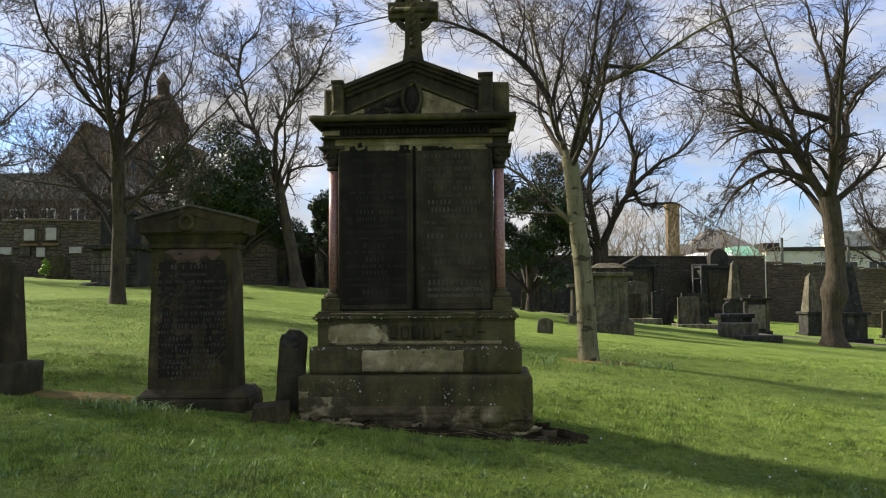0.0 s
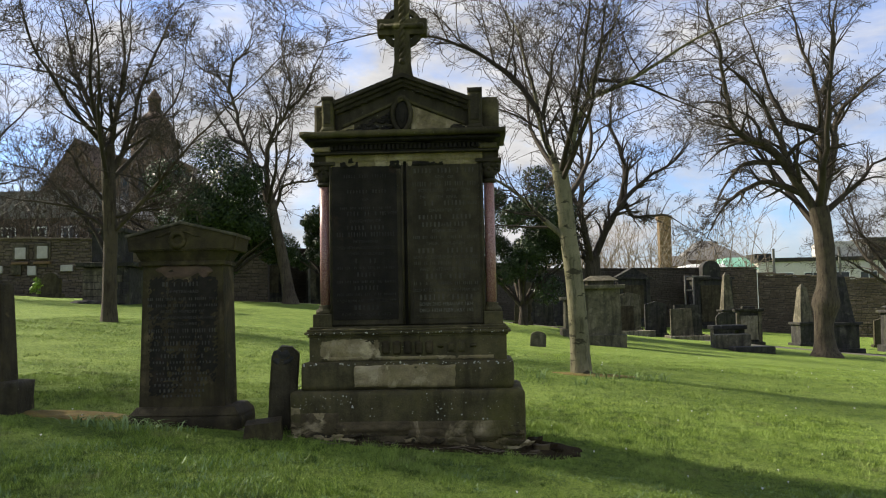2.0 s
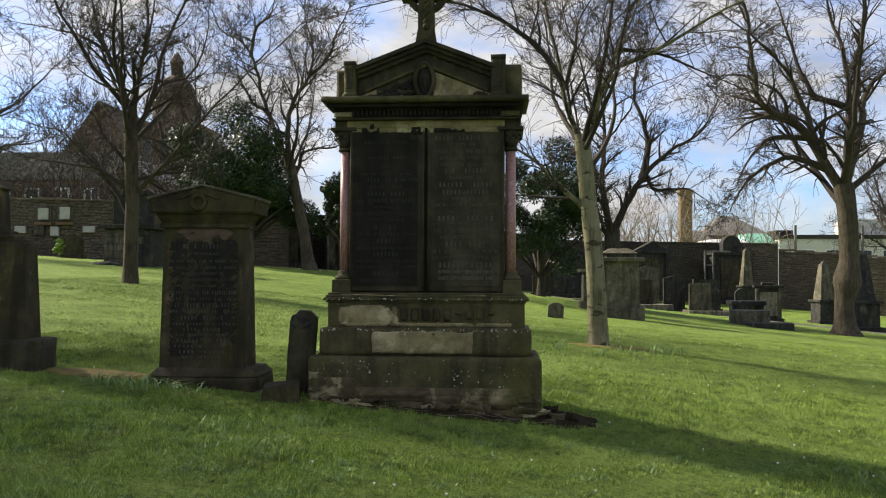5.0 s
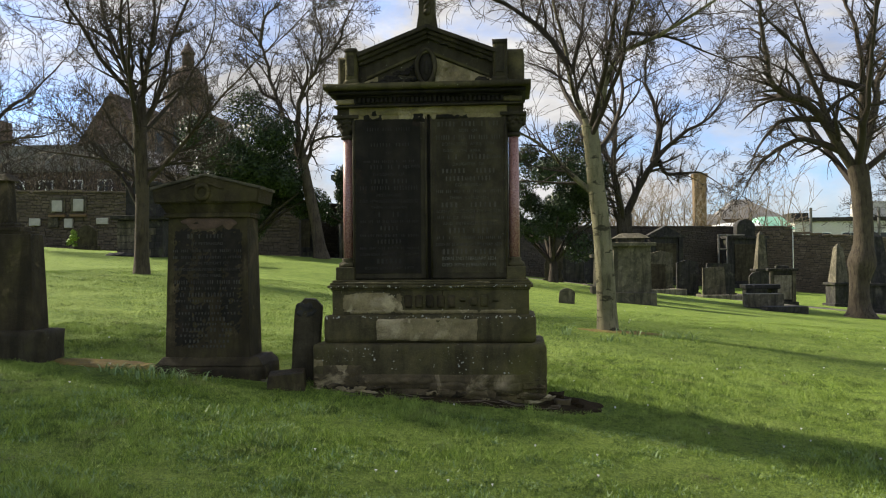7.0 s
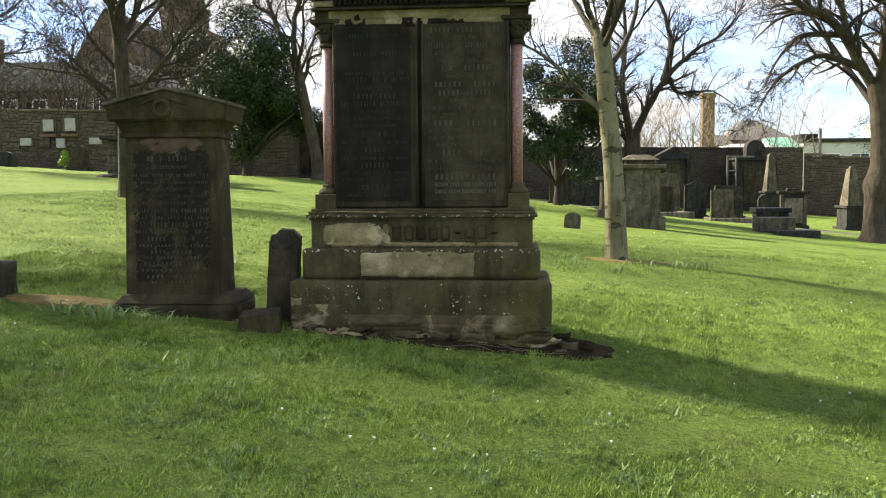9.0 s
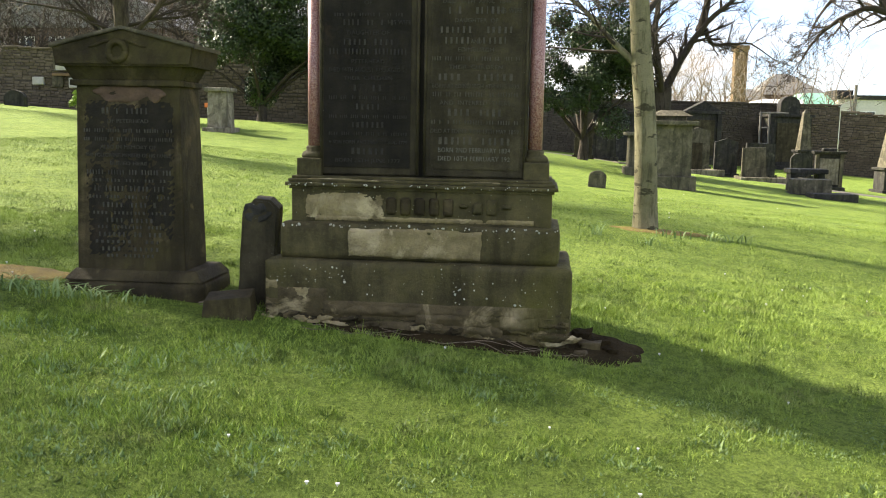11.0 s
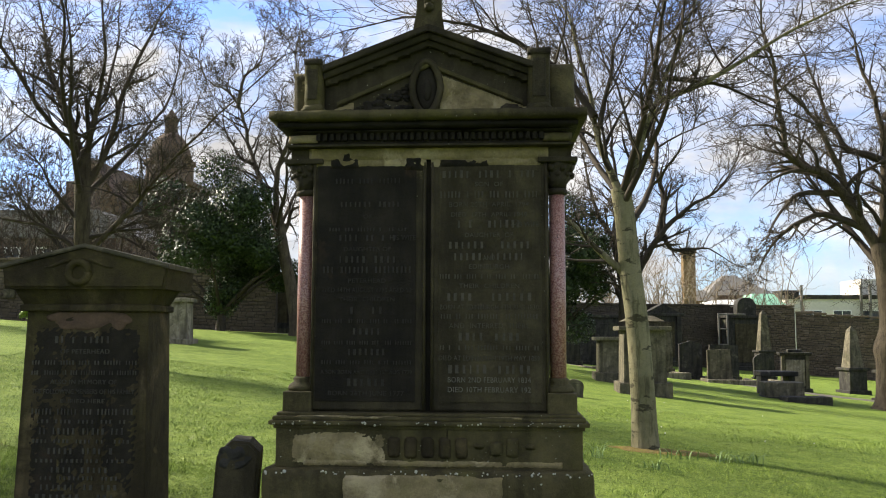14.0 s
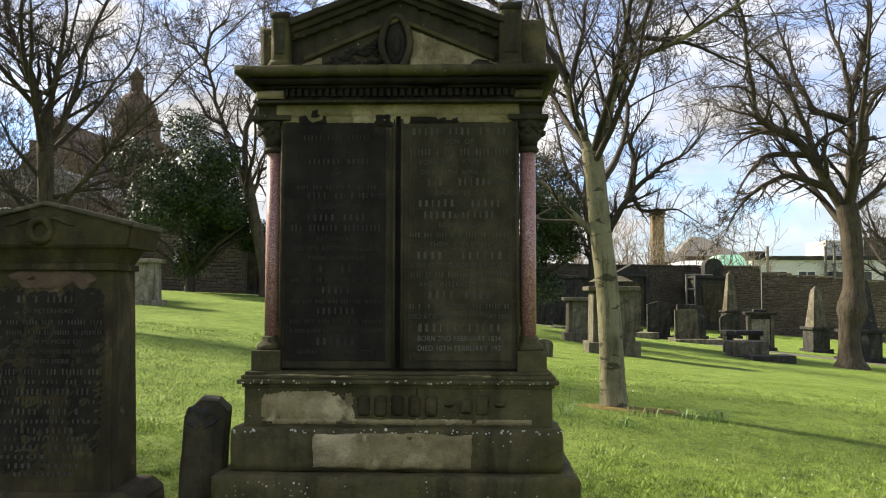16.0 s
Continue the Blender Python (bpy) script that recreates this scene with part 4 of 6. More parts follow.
def loose_stone(name, x, y, size, seed, mat, label, category, rz=0, lift=0.5, tilt=(0, 0)):
    bm = bmesh.new()
    bmesh.ops.create_cube(bm, size=1.0, matrix=Matrix.Diagonal((*size, 1)))
    bmesh.ops.subdivide_edges(bm, edges=bm.edges, cuts=3, use_grid_fill=True)
    for v in bm.verts:
        v.co += noise.noise_vector(v.co * (2.2 / max(size)) + Vector((seed, 0, 0))) * min(size) * 0.28 + noise.noise_vector(v.co * (9 / max(size)) + Vector((seed, 3, 0))) * min(size) * 0.10
    ob = finish(name, bm, mat, smooth=True)
    ob.matrix_world = pose(x, y, ground_z(x, y) + size[2] * (lift - 0.35), tilt[0], tilt[1], rz)
    return tagged(ob, label, category)


slab = finish("fallen_slab", block(-0.15, 0.14, -0.10, 0.11, -0.07, 0.065, (0.03, 0.0, 0.035, 0.0), 0.006), BROWNSTONE)
slab.matrix_world = pose(-1.055, -0.10, ground_z(-1.055, -0.10) + 0.05, 7, -5, 10)
tagged(slab, "small grey broken slab lying beside the monument", "stone")
for i, (x, y, s) in enumerate(((0.99, 0.06, 0.10), (1.06, 0.16, 0.08), (0.95, 0.22, 0.12), (1.10, 0.02, 0.07), (0.93, -0.10, 0.06))):
    tagged(loose_stone("rubble_stone", x, y, (s * 1.2, s * 0.8, s * 0.6), 7 + i, RUBBLE if i in (0, 4) else SOIL, "broken stone in the bare soil beside the monument", "stone", 40 * i, 0.6), group="rubble beside the monument")
ground_patch("bare_soil", 0.25, -0.06, 1.02, 0.17, SOIL, "dark bare soil along the foot of the monument", "soil", 2.0, 0.012, -0.05)
ground_patch("bare_soil_side", 1.02, 0.10, 0.30, 0.36, SOIL, "dark bare soil beside the monument", "soil", 5.0, 0.016)
ground_patch("moss_patch", -2.62, 0.26, 0.50, 0.20, MOSS, "yellow moss and dead leaves beside the headstone", "moss", 9.0, 0.014)
ground_patch("leaf_litter", -1.14, 0.22, 0.13, 0.28, SOIL, "dry stems and litter between two stones", "soil", 11.0, 0.014)
ground_patch("tree_foot_soil", 2.0, 4.92, 0.60, 0.24, MOSS, "bare brown earth round the tree's foot", "soil", 13.0, 0.010)


def stems(name, cx, cy, rx, ry, count, seed, label):
    rng = random.Random(seed)
    bm = bmesh.new()
    for i in range(count):
        x, y = cx + rng.uniform(-rx, rx), cy + rng.uniform(-ry, ry)
        a, ln = rng.uniform(-0.5, 0.5), rng.uniform(0.06, 0.30)
        pts = [(x + math.cos(a) * ln * (u - 0.5), y + math.sin(a) * ln * (u - 0.5) + 0.035 * ln / 0.2 * math.sin(u * 4.5 + i), 0) for u in (0, 0.25, 0.5, 0.75, 1)]
        tube(bm, [(p, q, ground_z(p, q) + 0.016) for p, q, _ in pts], [0.002, 0.0024, 0.002, 0.0016, 0.001], 4)
    tagged(finish(name, bm, DRY), label, "twigs", kind="stuff")


stems("dry_stems", 0.25, -0.15, 0.75, 0.06, 16, 5, "dry stems lying on the bare soil")
stems("dry_stems_between", -1.10, 0.10, 0.12, 0.22, 24, 6, "dry stems between the stones")


def leaf_clump(x, y, count, height, seed, spread=0.10, label="clump of long pale daffodil leaves in the grass"):
    rng = random.Random(seed)
    root = thing("daffodil_clump", (x, y, ground_z(x, y) - 0.005), label, "plant", 0, "daffodil clumps")
    for i in range(count):
        bm = bmesh.new()
        a = rng.uniform(0, 2 * math.pi)
        bx, by = rng.gauss(0, spread * 0.5), rng.gauss(0, spread * 0.25)
        h, out, w = height * rng.uniform(0.6, 1.1), rng.uniform(0.3, 1.0) * height, rng.uniform(0.004, 0.007)
        side = Vector((-math.sin(a), math.cos(a), 0)) * w
        prev = None
        for k in range(6):
            u = k / 5
            p = Vector((bx + math.cos(a) * out * u * u, by + math.sin(a) * out * u * u, h * (u - 0.45 * u * u * u)))
            ww = side * (1 - u ** 3)
            cur = (bm.verts.new(p - ww), bm.verts.new(p + Vector((0, 0, -0.002))), bm.verts.new(p + ww))
            if prev:
                bm.faces.new((prev[0], prev[1], cur[1], cur[0]))
                bm.faces.new((prev[1], prev[2], cur[2], cur[1]))
            prev = cur
        part("leaf", bm, LEAFY, root, "", True)
    return root


for i, (x, y, n, h) in enumerate(((-2.28, -0.12, 22, 0.15), (-2.10, -0.16, 26, 0.17), (-1.95, -0.12, 20, 0.15), (-1.80, -0.12, 16, 0.12), (-1.66, -0.10, 9, 0.09), (-2.42, -0.05, 14, 0.12),
                                  (1.75, 3.9, 14, 0.16), (2.05, 4.55, 12, 0.18), (2.45, 4.55, 16, 0.18), (2.75, 4.6, 16, 0.20), (1.22, 4.2, 14, 0.24), (-1.05, 2.2, 16, 0.2), (-0.55, 4.8, 10, 0.2))):
    leaf_clump(x, y, n, h, 100 + i, 0.14)


# ---- trees ----
def ring_mesh(name, strands, mat, parent, label=""):
    """One mesh from many tapered strands: (points, radii, sides)."""
    verts, faces = [], []
    for pts, radii, n in strands:
        base = len(verts)
        u = None
        for i, p in enumerate(pts):
            d = (pts[min(i + 1, len(pts) - 1)] - pts[max(i - 1, 0)])
            if d.length < 1e-6:
                d = Vector((0, 0, 1))
            d.normalize()
            u = d.orthogonal().normalized() if u is None else (u - d * u.dot(d))
            if u.length < 1e-4:
                u = d.orthogonal()
            u.normalize()
            w = d.cross(u)
            for k in range(n):
                a = 2 * math.pi * k / n
                verts.append(p + (u * math.cos(a) + w * math.sin(a)) * radii[i])
        for i in range(len(pts) - 1):
            for k in range(n):
                a, b = base + i * n + k, base + i * n + (k + 1) % n
                faces.append((a, b, b + n, a + n))
    me = bpy.data.meshes.new(name)
    me.from_pydata(verts, [], faces)
    for p in me.polygons:
        p.use_smooth = True
    me.materials.append(mat)
    ob = new(name, me)
    ob.parent = parent
    if label:
        ob["label"] = label
    return ob


def smooth_line(points, per=4):
    """A curve through the points."""
    p = [points[0] * 2 - points[1], *points, points[-1] * 2 - points[-2]]
    out = []
    for i in range(1, len(p) - 2):
        for k in range(per):
            t = k / per
            out.append(0.5 * (2 * p[i] + (p[i + 1] - p[i - 1]) * t + (2 * p[i - 1] - 5 * p[i] + 4 * p[i + 1] - p[i + 2]) * t * t + (3 * p[i] - p[i - 1] - 3 * p[i + 1] + p[i + 2]) * t ** 3))
    out.append(points[-1])
    return out


def sprout(rng, twigs, p, d, r, length, level, scale, rise=0.25, droop=0.0):
    """A long slender arching branch and, along it, finer ones that curve away."""
    steps = (8, 6, 4, 3)[level]
    pts, radii, ways = [p.copy()], [r], [d]
    bend = Vector((rng.gauss(0, 0.09), rng.gauss(0, 0.09), rng.gauss(0, 0.07) + rise * 0.12 - droop * 0.16))
    for i in range(steps):
        d = (d + bend + Vector((rng.gauss(0, 0.13), rng.gauss(0, 0.13), rng.gauss(0, 0.11)))).normalized()
        p = p + d * (length / steps)
        pts.append(p.copy())
        ways.append(d)
        radii.append(max(0.0034 * scale, r * (1 - 0.9 * (i + 1) / steps)))
    twigs.append((pts, radii, 5 if r > 0.02 else 3))
    if level >= 3:
        return
    for k in range((7, 5, 2)[level]):
        i = min(steps, 1 + int(rng.random() * steps))
        side = Vector((rng.gauss(0, 1), rng.gauss(0, 1), rng.gauss(0.1, 0.8))).normalized()
        way = (ways[i] * 0.75 + side * 0.75).normalized()
        sprout(rng, twigs, pts[i], way, max(0.0042 * scale, radii[i] * 0.50), length * rng.uniform(0.35, 0.75) * (1.1 - 0.4 * i / steps), level + 1, scale, rise, droop)


def bare_tree(name, base, trunk, limbs, r0, r1, label, seed, bark, twig, fine=1.0, spread=0.5, flare=1.5, reach=1.0, droop=0.0, burl=None, more=0):
    """trunk and limbs: (x, z) from the foot, in metres. more: extra limbs towards and away from the view."""
    rng = random.Random(seed)
    root = thing(name, base, label, "tree")
    t = smooth_line([Vector((x, 0, z)) for x, z in trunk])
    rad = []
    top = trunk[-1][1]
    for p in t:
        f = max(0.0, p.z / top)
        r = r0 + (r1 - r0) * f + r0 * (flare - 1) * math.exp(-f * top / 0.22)
        if burl:
            r += burl[1] * math.exp(-((p.z - burl[0]) / 0.35) ** 2)
        rad.append(r * (1 + 0.05 * noise.noise(p * 3)))
    t.insert(0, t[0] - Vector((0, 0, 0.25)))
    rad.insert(0, rad[0] * 1.1)
    tr = ring_mesh("trunk", [(t, rad, 18)], bark, root)
    tw = []
    todo = []
    for k, line in enumerate(limbs):
        dy = spread * ((-1) ** k) * rng.uniform(0.5, 1.1)
        n = len(line)
        todo.append([Vector((x, dy * (i / (n - 1)) ** 1.3 * (line[-1][1] - line[0][1] + abs(line[-1][0] - line[0][0])) * 0.35, z)) for i, (x, z) in enumerate(line)])
    for k in range(more):
        s = (-1) ** k
        z0 = top * rng.uniform(0.75, 1.0)
        p0 = Vector((trunk[-1][0], 0, z0))
        h = top * rng.uniform(0.9, 1.3)
        bx = rng.uniform(-0.45, 0.45)
        todo.append([p0, p0 + Vector((bx * 0.5, s * 0.25, 0.30)) * h, p0 + Vector((bx * 0.8 + rng.gauss(0, 0.05), s * 0.42, 0.62)) * h, p0 + Vector((bx, s * 0.5, 1.0)) * h])
    for k, line in enumerate(todo):
        pts = smooth_line(line)
        ln = sum((b - a).length for a, b in zip(pts, pts[1:]))
        ra = r1 * (0.56 if k < 3 else 0.42) * min(1.0, 0.55 + 0.12 * ln)
        radii = [max(0.009 * fine, ra * (1 - 0.88 * (i / (len(pts) - 1)) ** 0.8)) for i in range(len(pts))]
        for i, p in enumerate(pts):
            if i:
                pts[i] = p + noise.noise_vector(p * 1.9 + Vector((seed, k, 0))) * 0.05 * fine * min(1.0, i / 4)
        ring_mesh("limb", [(pts, radii, 10)], bark if k < 4 else twig, tr)
        for i in range(2, len(pts)):
            for _ in range(1):
                d = (pts[i] - pts[i - 1]).normalized()
                side = Vector((rng.gauss(0, 1), rng.gauss(0, 1), rng.gauss(0.2, 0.6))).normalized()
                sprout(rng, tw, pts[i], (d * 0.75 + side * 0.75).normalized(), radii[i] * 0.62, reach * rng.uniform(0.7, 1.6) * (0.45 + 0.14 * ln), 0 if i % 2 else 1, fine, 0.3, droop)
        end = (pts[-1] - pts[-2]).normalized()
        sprout(rng, tw, pts[-1], end, radii[-1], reach * (0.5 + 0.12 * ln), 0, fine, 0.3, droop)
    tagged(ring_mesh("crown", tw, twig, root, "fine bare leafless twigs"), kind="stuff")
    return root


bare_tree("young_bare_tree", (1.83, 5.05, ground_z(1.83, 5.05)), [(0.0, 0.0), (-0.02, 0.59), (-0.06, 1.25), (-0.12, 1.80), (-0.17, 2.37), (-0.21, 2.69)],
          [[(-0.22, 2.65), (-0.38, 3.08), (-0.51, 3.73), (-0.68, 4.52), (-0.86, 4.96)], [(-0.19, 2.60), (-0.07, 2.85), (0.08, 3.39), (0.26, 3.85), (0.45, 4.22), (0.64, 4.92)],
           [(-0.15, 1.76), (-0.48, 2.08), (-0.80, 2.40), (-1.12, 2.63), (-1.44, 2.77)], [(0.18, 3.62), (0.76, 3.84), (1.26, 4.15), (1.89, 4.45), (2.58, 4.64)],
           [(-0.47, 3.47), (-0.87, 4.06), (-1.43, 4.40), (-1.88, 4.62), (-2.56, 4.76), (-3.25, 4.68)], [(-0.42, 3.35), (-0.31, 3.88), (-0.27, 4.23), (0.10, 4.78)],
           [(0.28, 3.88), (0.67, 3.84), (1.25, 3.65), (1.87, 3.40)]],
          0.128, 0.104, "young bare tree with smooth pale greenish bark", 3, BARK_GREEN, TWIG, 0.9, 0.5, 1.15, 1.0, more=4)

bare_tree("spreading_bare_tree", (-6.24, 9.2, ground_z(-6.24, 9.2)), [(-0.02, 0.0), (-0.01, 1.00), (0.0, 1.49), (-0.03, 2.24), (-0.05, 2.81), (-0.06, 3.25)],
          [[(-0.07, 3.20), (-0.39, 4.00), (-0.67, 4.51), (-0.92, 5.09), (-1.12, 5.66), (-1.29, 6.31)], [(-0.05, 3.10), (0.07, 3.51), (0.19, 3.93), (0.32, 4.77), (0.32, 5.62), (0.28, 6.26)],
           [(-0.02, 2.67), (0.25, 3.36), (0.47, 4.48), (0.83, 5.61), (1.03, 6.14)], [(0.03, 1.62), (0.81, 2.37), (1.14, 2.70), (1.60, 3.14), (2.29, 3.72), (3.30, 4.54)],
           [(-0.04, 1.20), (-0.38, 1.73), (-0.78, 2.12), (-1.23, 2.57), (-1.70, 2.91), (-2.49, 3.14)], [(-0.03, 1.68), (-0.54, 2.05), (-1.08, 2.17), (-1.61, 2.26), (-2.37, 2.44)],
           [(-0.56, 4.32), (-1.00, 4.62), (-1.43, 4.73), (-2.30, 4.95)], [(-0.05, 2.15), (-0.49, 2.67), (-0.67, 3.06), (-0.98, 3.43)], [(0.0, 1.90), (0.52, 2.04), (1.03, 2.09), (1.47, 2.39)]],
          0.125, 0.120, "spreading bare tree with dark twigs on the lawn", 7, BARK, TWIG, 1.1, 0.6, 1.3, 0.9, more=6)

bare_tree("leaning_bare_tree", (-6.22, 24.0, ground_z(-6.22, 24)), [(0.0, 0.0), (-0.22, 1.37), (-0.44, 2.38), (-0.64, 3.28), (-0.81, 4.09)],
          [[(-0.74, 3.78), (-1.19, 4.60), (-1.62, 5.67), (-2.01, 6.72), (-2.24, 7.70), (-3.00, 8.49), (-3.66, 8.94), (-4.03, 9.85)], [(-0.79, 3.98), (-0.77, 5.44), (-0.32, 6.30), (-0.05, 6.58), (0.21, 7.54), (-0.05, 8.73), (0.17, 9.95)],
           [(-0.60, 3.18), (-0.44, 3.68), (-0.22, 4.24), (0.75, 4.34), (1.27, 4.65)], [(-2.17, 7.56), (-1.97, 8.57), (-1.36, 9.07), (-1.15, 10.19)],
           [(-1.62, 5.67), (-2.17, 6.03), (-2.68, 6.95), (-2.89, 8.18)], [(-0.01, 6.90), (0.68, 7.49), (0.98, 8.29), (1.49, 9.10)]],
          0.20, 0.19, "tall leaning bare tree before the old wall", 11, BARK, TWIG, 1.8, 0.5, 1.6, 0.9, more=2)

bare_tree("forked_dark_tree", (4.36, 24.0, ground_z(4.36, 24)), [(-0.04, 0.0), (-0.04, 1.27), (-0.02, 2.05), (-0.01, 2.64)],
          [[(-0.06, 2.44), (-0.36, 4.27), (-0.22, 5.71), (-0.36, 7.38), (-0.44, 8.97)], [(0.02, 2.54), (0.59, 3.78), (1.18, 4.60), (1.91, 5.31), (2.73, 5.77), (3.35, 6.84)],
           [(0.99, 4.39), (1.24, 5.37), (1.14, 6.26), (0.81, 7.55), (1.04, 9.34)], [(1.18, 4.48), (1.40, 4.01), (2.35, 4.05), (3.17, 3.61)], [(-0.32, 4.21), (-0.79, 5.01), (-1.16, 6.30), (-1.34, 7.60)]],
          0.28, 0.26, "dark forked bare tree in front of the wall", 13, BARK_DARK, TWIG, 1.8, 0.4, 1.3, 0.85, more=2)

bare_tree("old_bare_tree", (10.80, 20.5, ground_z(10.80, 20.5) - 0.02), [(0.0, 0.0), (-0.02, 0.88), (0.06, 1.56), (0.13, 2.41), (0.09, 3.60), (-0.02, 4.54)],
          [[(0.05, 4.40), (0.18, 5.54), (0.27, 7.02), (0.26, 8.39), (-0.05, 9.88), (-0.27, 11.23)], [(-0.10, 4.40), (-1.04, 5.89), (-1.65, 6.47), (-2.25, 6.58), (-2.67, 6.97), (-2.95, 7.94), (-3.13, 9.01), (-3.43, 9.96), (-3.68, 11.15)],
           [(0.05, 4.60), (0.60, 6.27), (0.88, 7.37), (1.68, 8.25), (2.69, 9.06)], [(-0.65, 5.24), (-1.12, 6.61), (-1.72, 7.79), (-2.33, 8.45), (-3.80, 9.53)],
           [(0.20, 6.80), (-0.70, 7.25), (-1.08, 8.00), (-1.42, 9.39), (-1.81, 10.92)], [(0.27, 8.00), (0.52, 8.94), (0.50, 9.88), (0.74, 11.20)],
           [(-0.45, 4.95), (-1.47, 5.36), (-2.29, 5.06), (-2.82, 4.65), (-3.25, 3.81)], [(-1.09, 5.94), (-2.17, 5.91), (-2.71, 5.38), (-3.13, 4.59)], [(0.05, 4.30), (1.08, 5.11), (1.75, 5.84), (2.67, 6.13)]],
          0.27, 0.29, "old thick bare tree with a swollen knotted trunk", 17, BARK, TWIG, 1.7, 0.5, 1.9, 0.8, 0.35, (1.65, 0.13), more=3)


def wayside_tree(x, y, s, seed, fine, more=4):
    return bare_tree("bare_tree", (x, y, ground_z(x, y)), [(0, 0), (0.05, 1.3), (-0.05, 2.6), (0.0, 3.4)],
                     [[(0.0, 3.2), (-0.8 * s, 4.6), (-1.3 * s, 6.2), (-1.8 * s, 8.4 * s)], [(0.0, 3.3), (0.4, 5.0), (0.5, 6.8), (0.6, 9.0 * s)], [(0.0, 3.0), (0.9, 4.2), (2.0, 5.3), (2.9, 6.6)],
                      [(0.0, 2.6), (-1.2, 3.3), (-2.3, 3.9), (-3.2, 4.2)], [(0.0, 2.8), (1.2, 3.4), (2.3, 3.6), (3.0, 3.9)], [(-0.4, 4.2), (-1.6, 5.2), (-2.6, 6.3)]],
                     0.24, 0.19, "bare leafless tree with dense brown twigs", seed, BARK_DARK, TWIG, fine, 0.6, 1.4, 1.0, more=more)


for x, y, s, seed in ((-17.5, 21.0, 1.0, 23), (-13.0, 30.5, 1.1, 29), (18.5, 33.0, 1.1, 31)):
    wayside_tree(x, y, s, seed, 1.8)
# four trees out of view on the left, added to dapple the foreground with shade
near = wayside_tree(-9.3, 3.2, 1.2, 37, 1.3, 3)
for x, y, turn in ((-8.4, -1.2, 300), (-11.0, -2.0, 30), (-10.6, 0.9, 190)):
    copy_thing(near, pose(x, y, ground_z(x, y), 0, 0, turn))


def leafy(name, x, y, z0, size, count, leaf, seed, mat, label, trunk=True, lobes=9):
    """An evergreen: short trunk and limbs, and a crown of many leaves in uneven clumps."""
    rng = np.random.default_rng(seed)
    root = thing(name, (x, y, ground_z(x, y)), label, "tree" if trunk else "bush")
    if trunk:
        strands = [([Vector((0, 0, -0.2)), Vector((0.05, 0, z0 * 0.6)), Vector((-0.05, 0, z0 + size[2] * 0.5))], [0.20, 0.15, 0.07], 10)]
        for k in range(7):
            a = k * 2.4
            strands.append(([Vector((0, 0, z0 * 0.8)), Vector((math.cos(a) * size[0] * 0.4, math.sin(a) * size[1] * 0.4, z0 + size[2] * 0.35)), Vector((math.cos(a) * size[0] * 0.75, math.sin(a) * size[1] * 0.75, z0 + size[2] * 0.6))], [0.08, 0.05, 0.02], 6))
        ring_mesh("trunk", strands, BARK_DARK, root)
    cen = []
    for k in range(lobes * 4):
        d = rng.normal(size=3)
        d /= np.linalg.norm(d)
        cen.append((d * rng.uniform(0.35, 0.92) * np.array(size) + np.array((0, 0, z0 + size[2])), rng.uniform(0.22, 0.40) * min(size)))
    which = rng.integers(0, len(cen), count)
    c = np.array([q[0] for q in cen])[which]
    rr = np.array([q[1] for q in cen])[which]
    d = rng.normal(size=(count, 3))
    d /= np.linalg.norm(d, axis=1)[:, None]
    p = c + d * (rr * rng.uniform(0.35, 1.0, count) ** 0.5)[:, None]
    p[:, 2] = np.maximum(p[:, 2], z0 * 0.35)
    u = rng.normal(size=(count, 3))
    u /= np.linalg.norm(u, axis=1)[:, None]
    w = np.cross(u, d)
    w /= np.maximum(1e-6, np.linalg.norm(w, axis=1))[:, None]
    ln = (leaf * rng.uniform(0.6, 1.3, count))[:, None]
    verts = np.stack([p - u * ln, p + w * ln * 0.42, p + u * ln, p - w * ln * 0.42], 1).reshape(-1, 3)
    me = bpy.data.meshes.new("crown")
    me.from_pydata(verts.tolist(), [], np.arange(count * 4).reshape(-1, 4).tolist())
    me.materials.append(mat)
    ob = new("crown", me)
    ob.parent = root
    return root


leafy("holly_tree", -8.9, 24.3, 0.7, (3.2, 2.2, 2.35), 60000, 0.058, 1, HOLLY, "dark glossy evergreen holly tree before the wall")
leafy("holly_tree", 1.9, 24.5, 0.8, (2.3, 1.8, 2.4), 42000, 0.055, 2, HOLLY, "dark evergreen holly behind the monument")
leafy("holly_tree", -5.5, 27.6, 0.9, (1.7, 1.2, 1.6), 18000, 0.06, 3, HOLLY, "low dark evergreen shrub against the wall")
leafy("bright_bush", -15.3, 24.2, 0.05, (0.45, 0.40, 0.32), 900, 0.06, 4, BUSH, "small bright green bush at the wall's foot", False, 5)


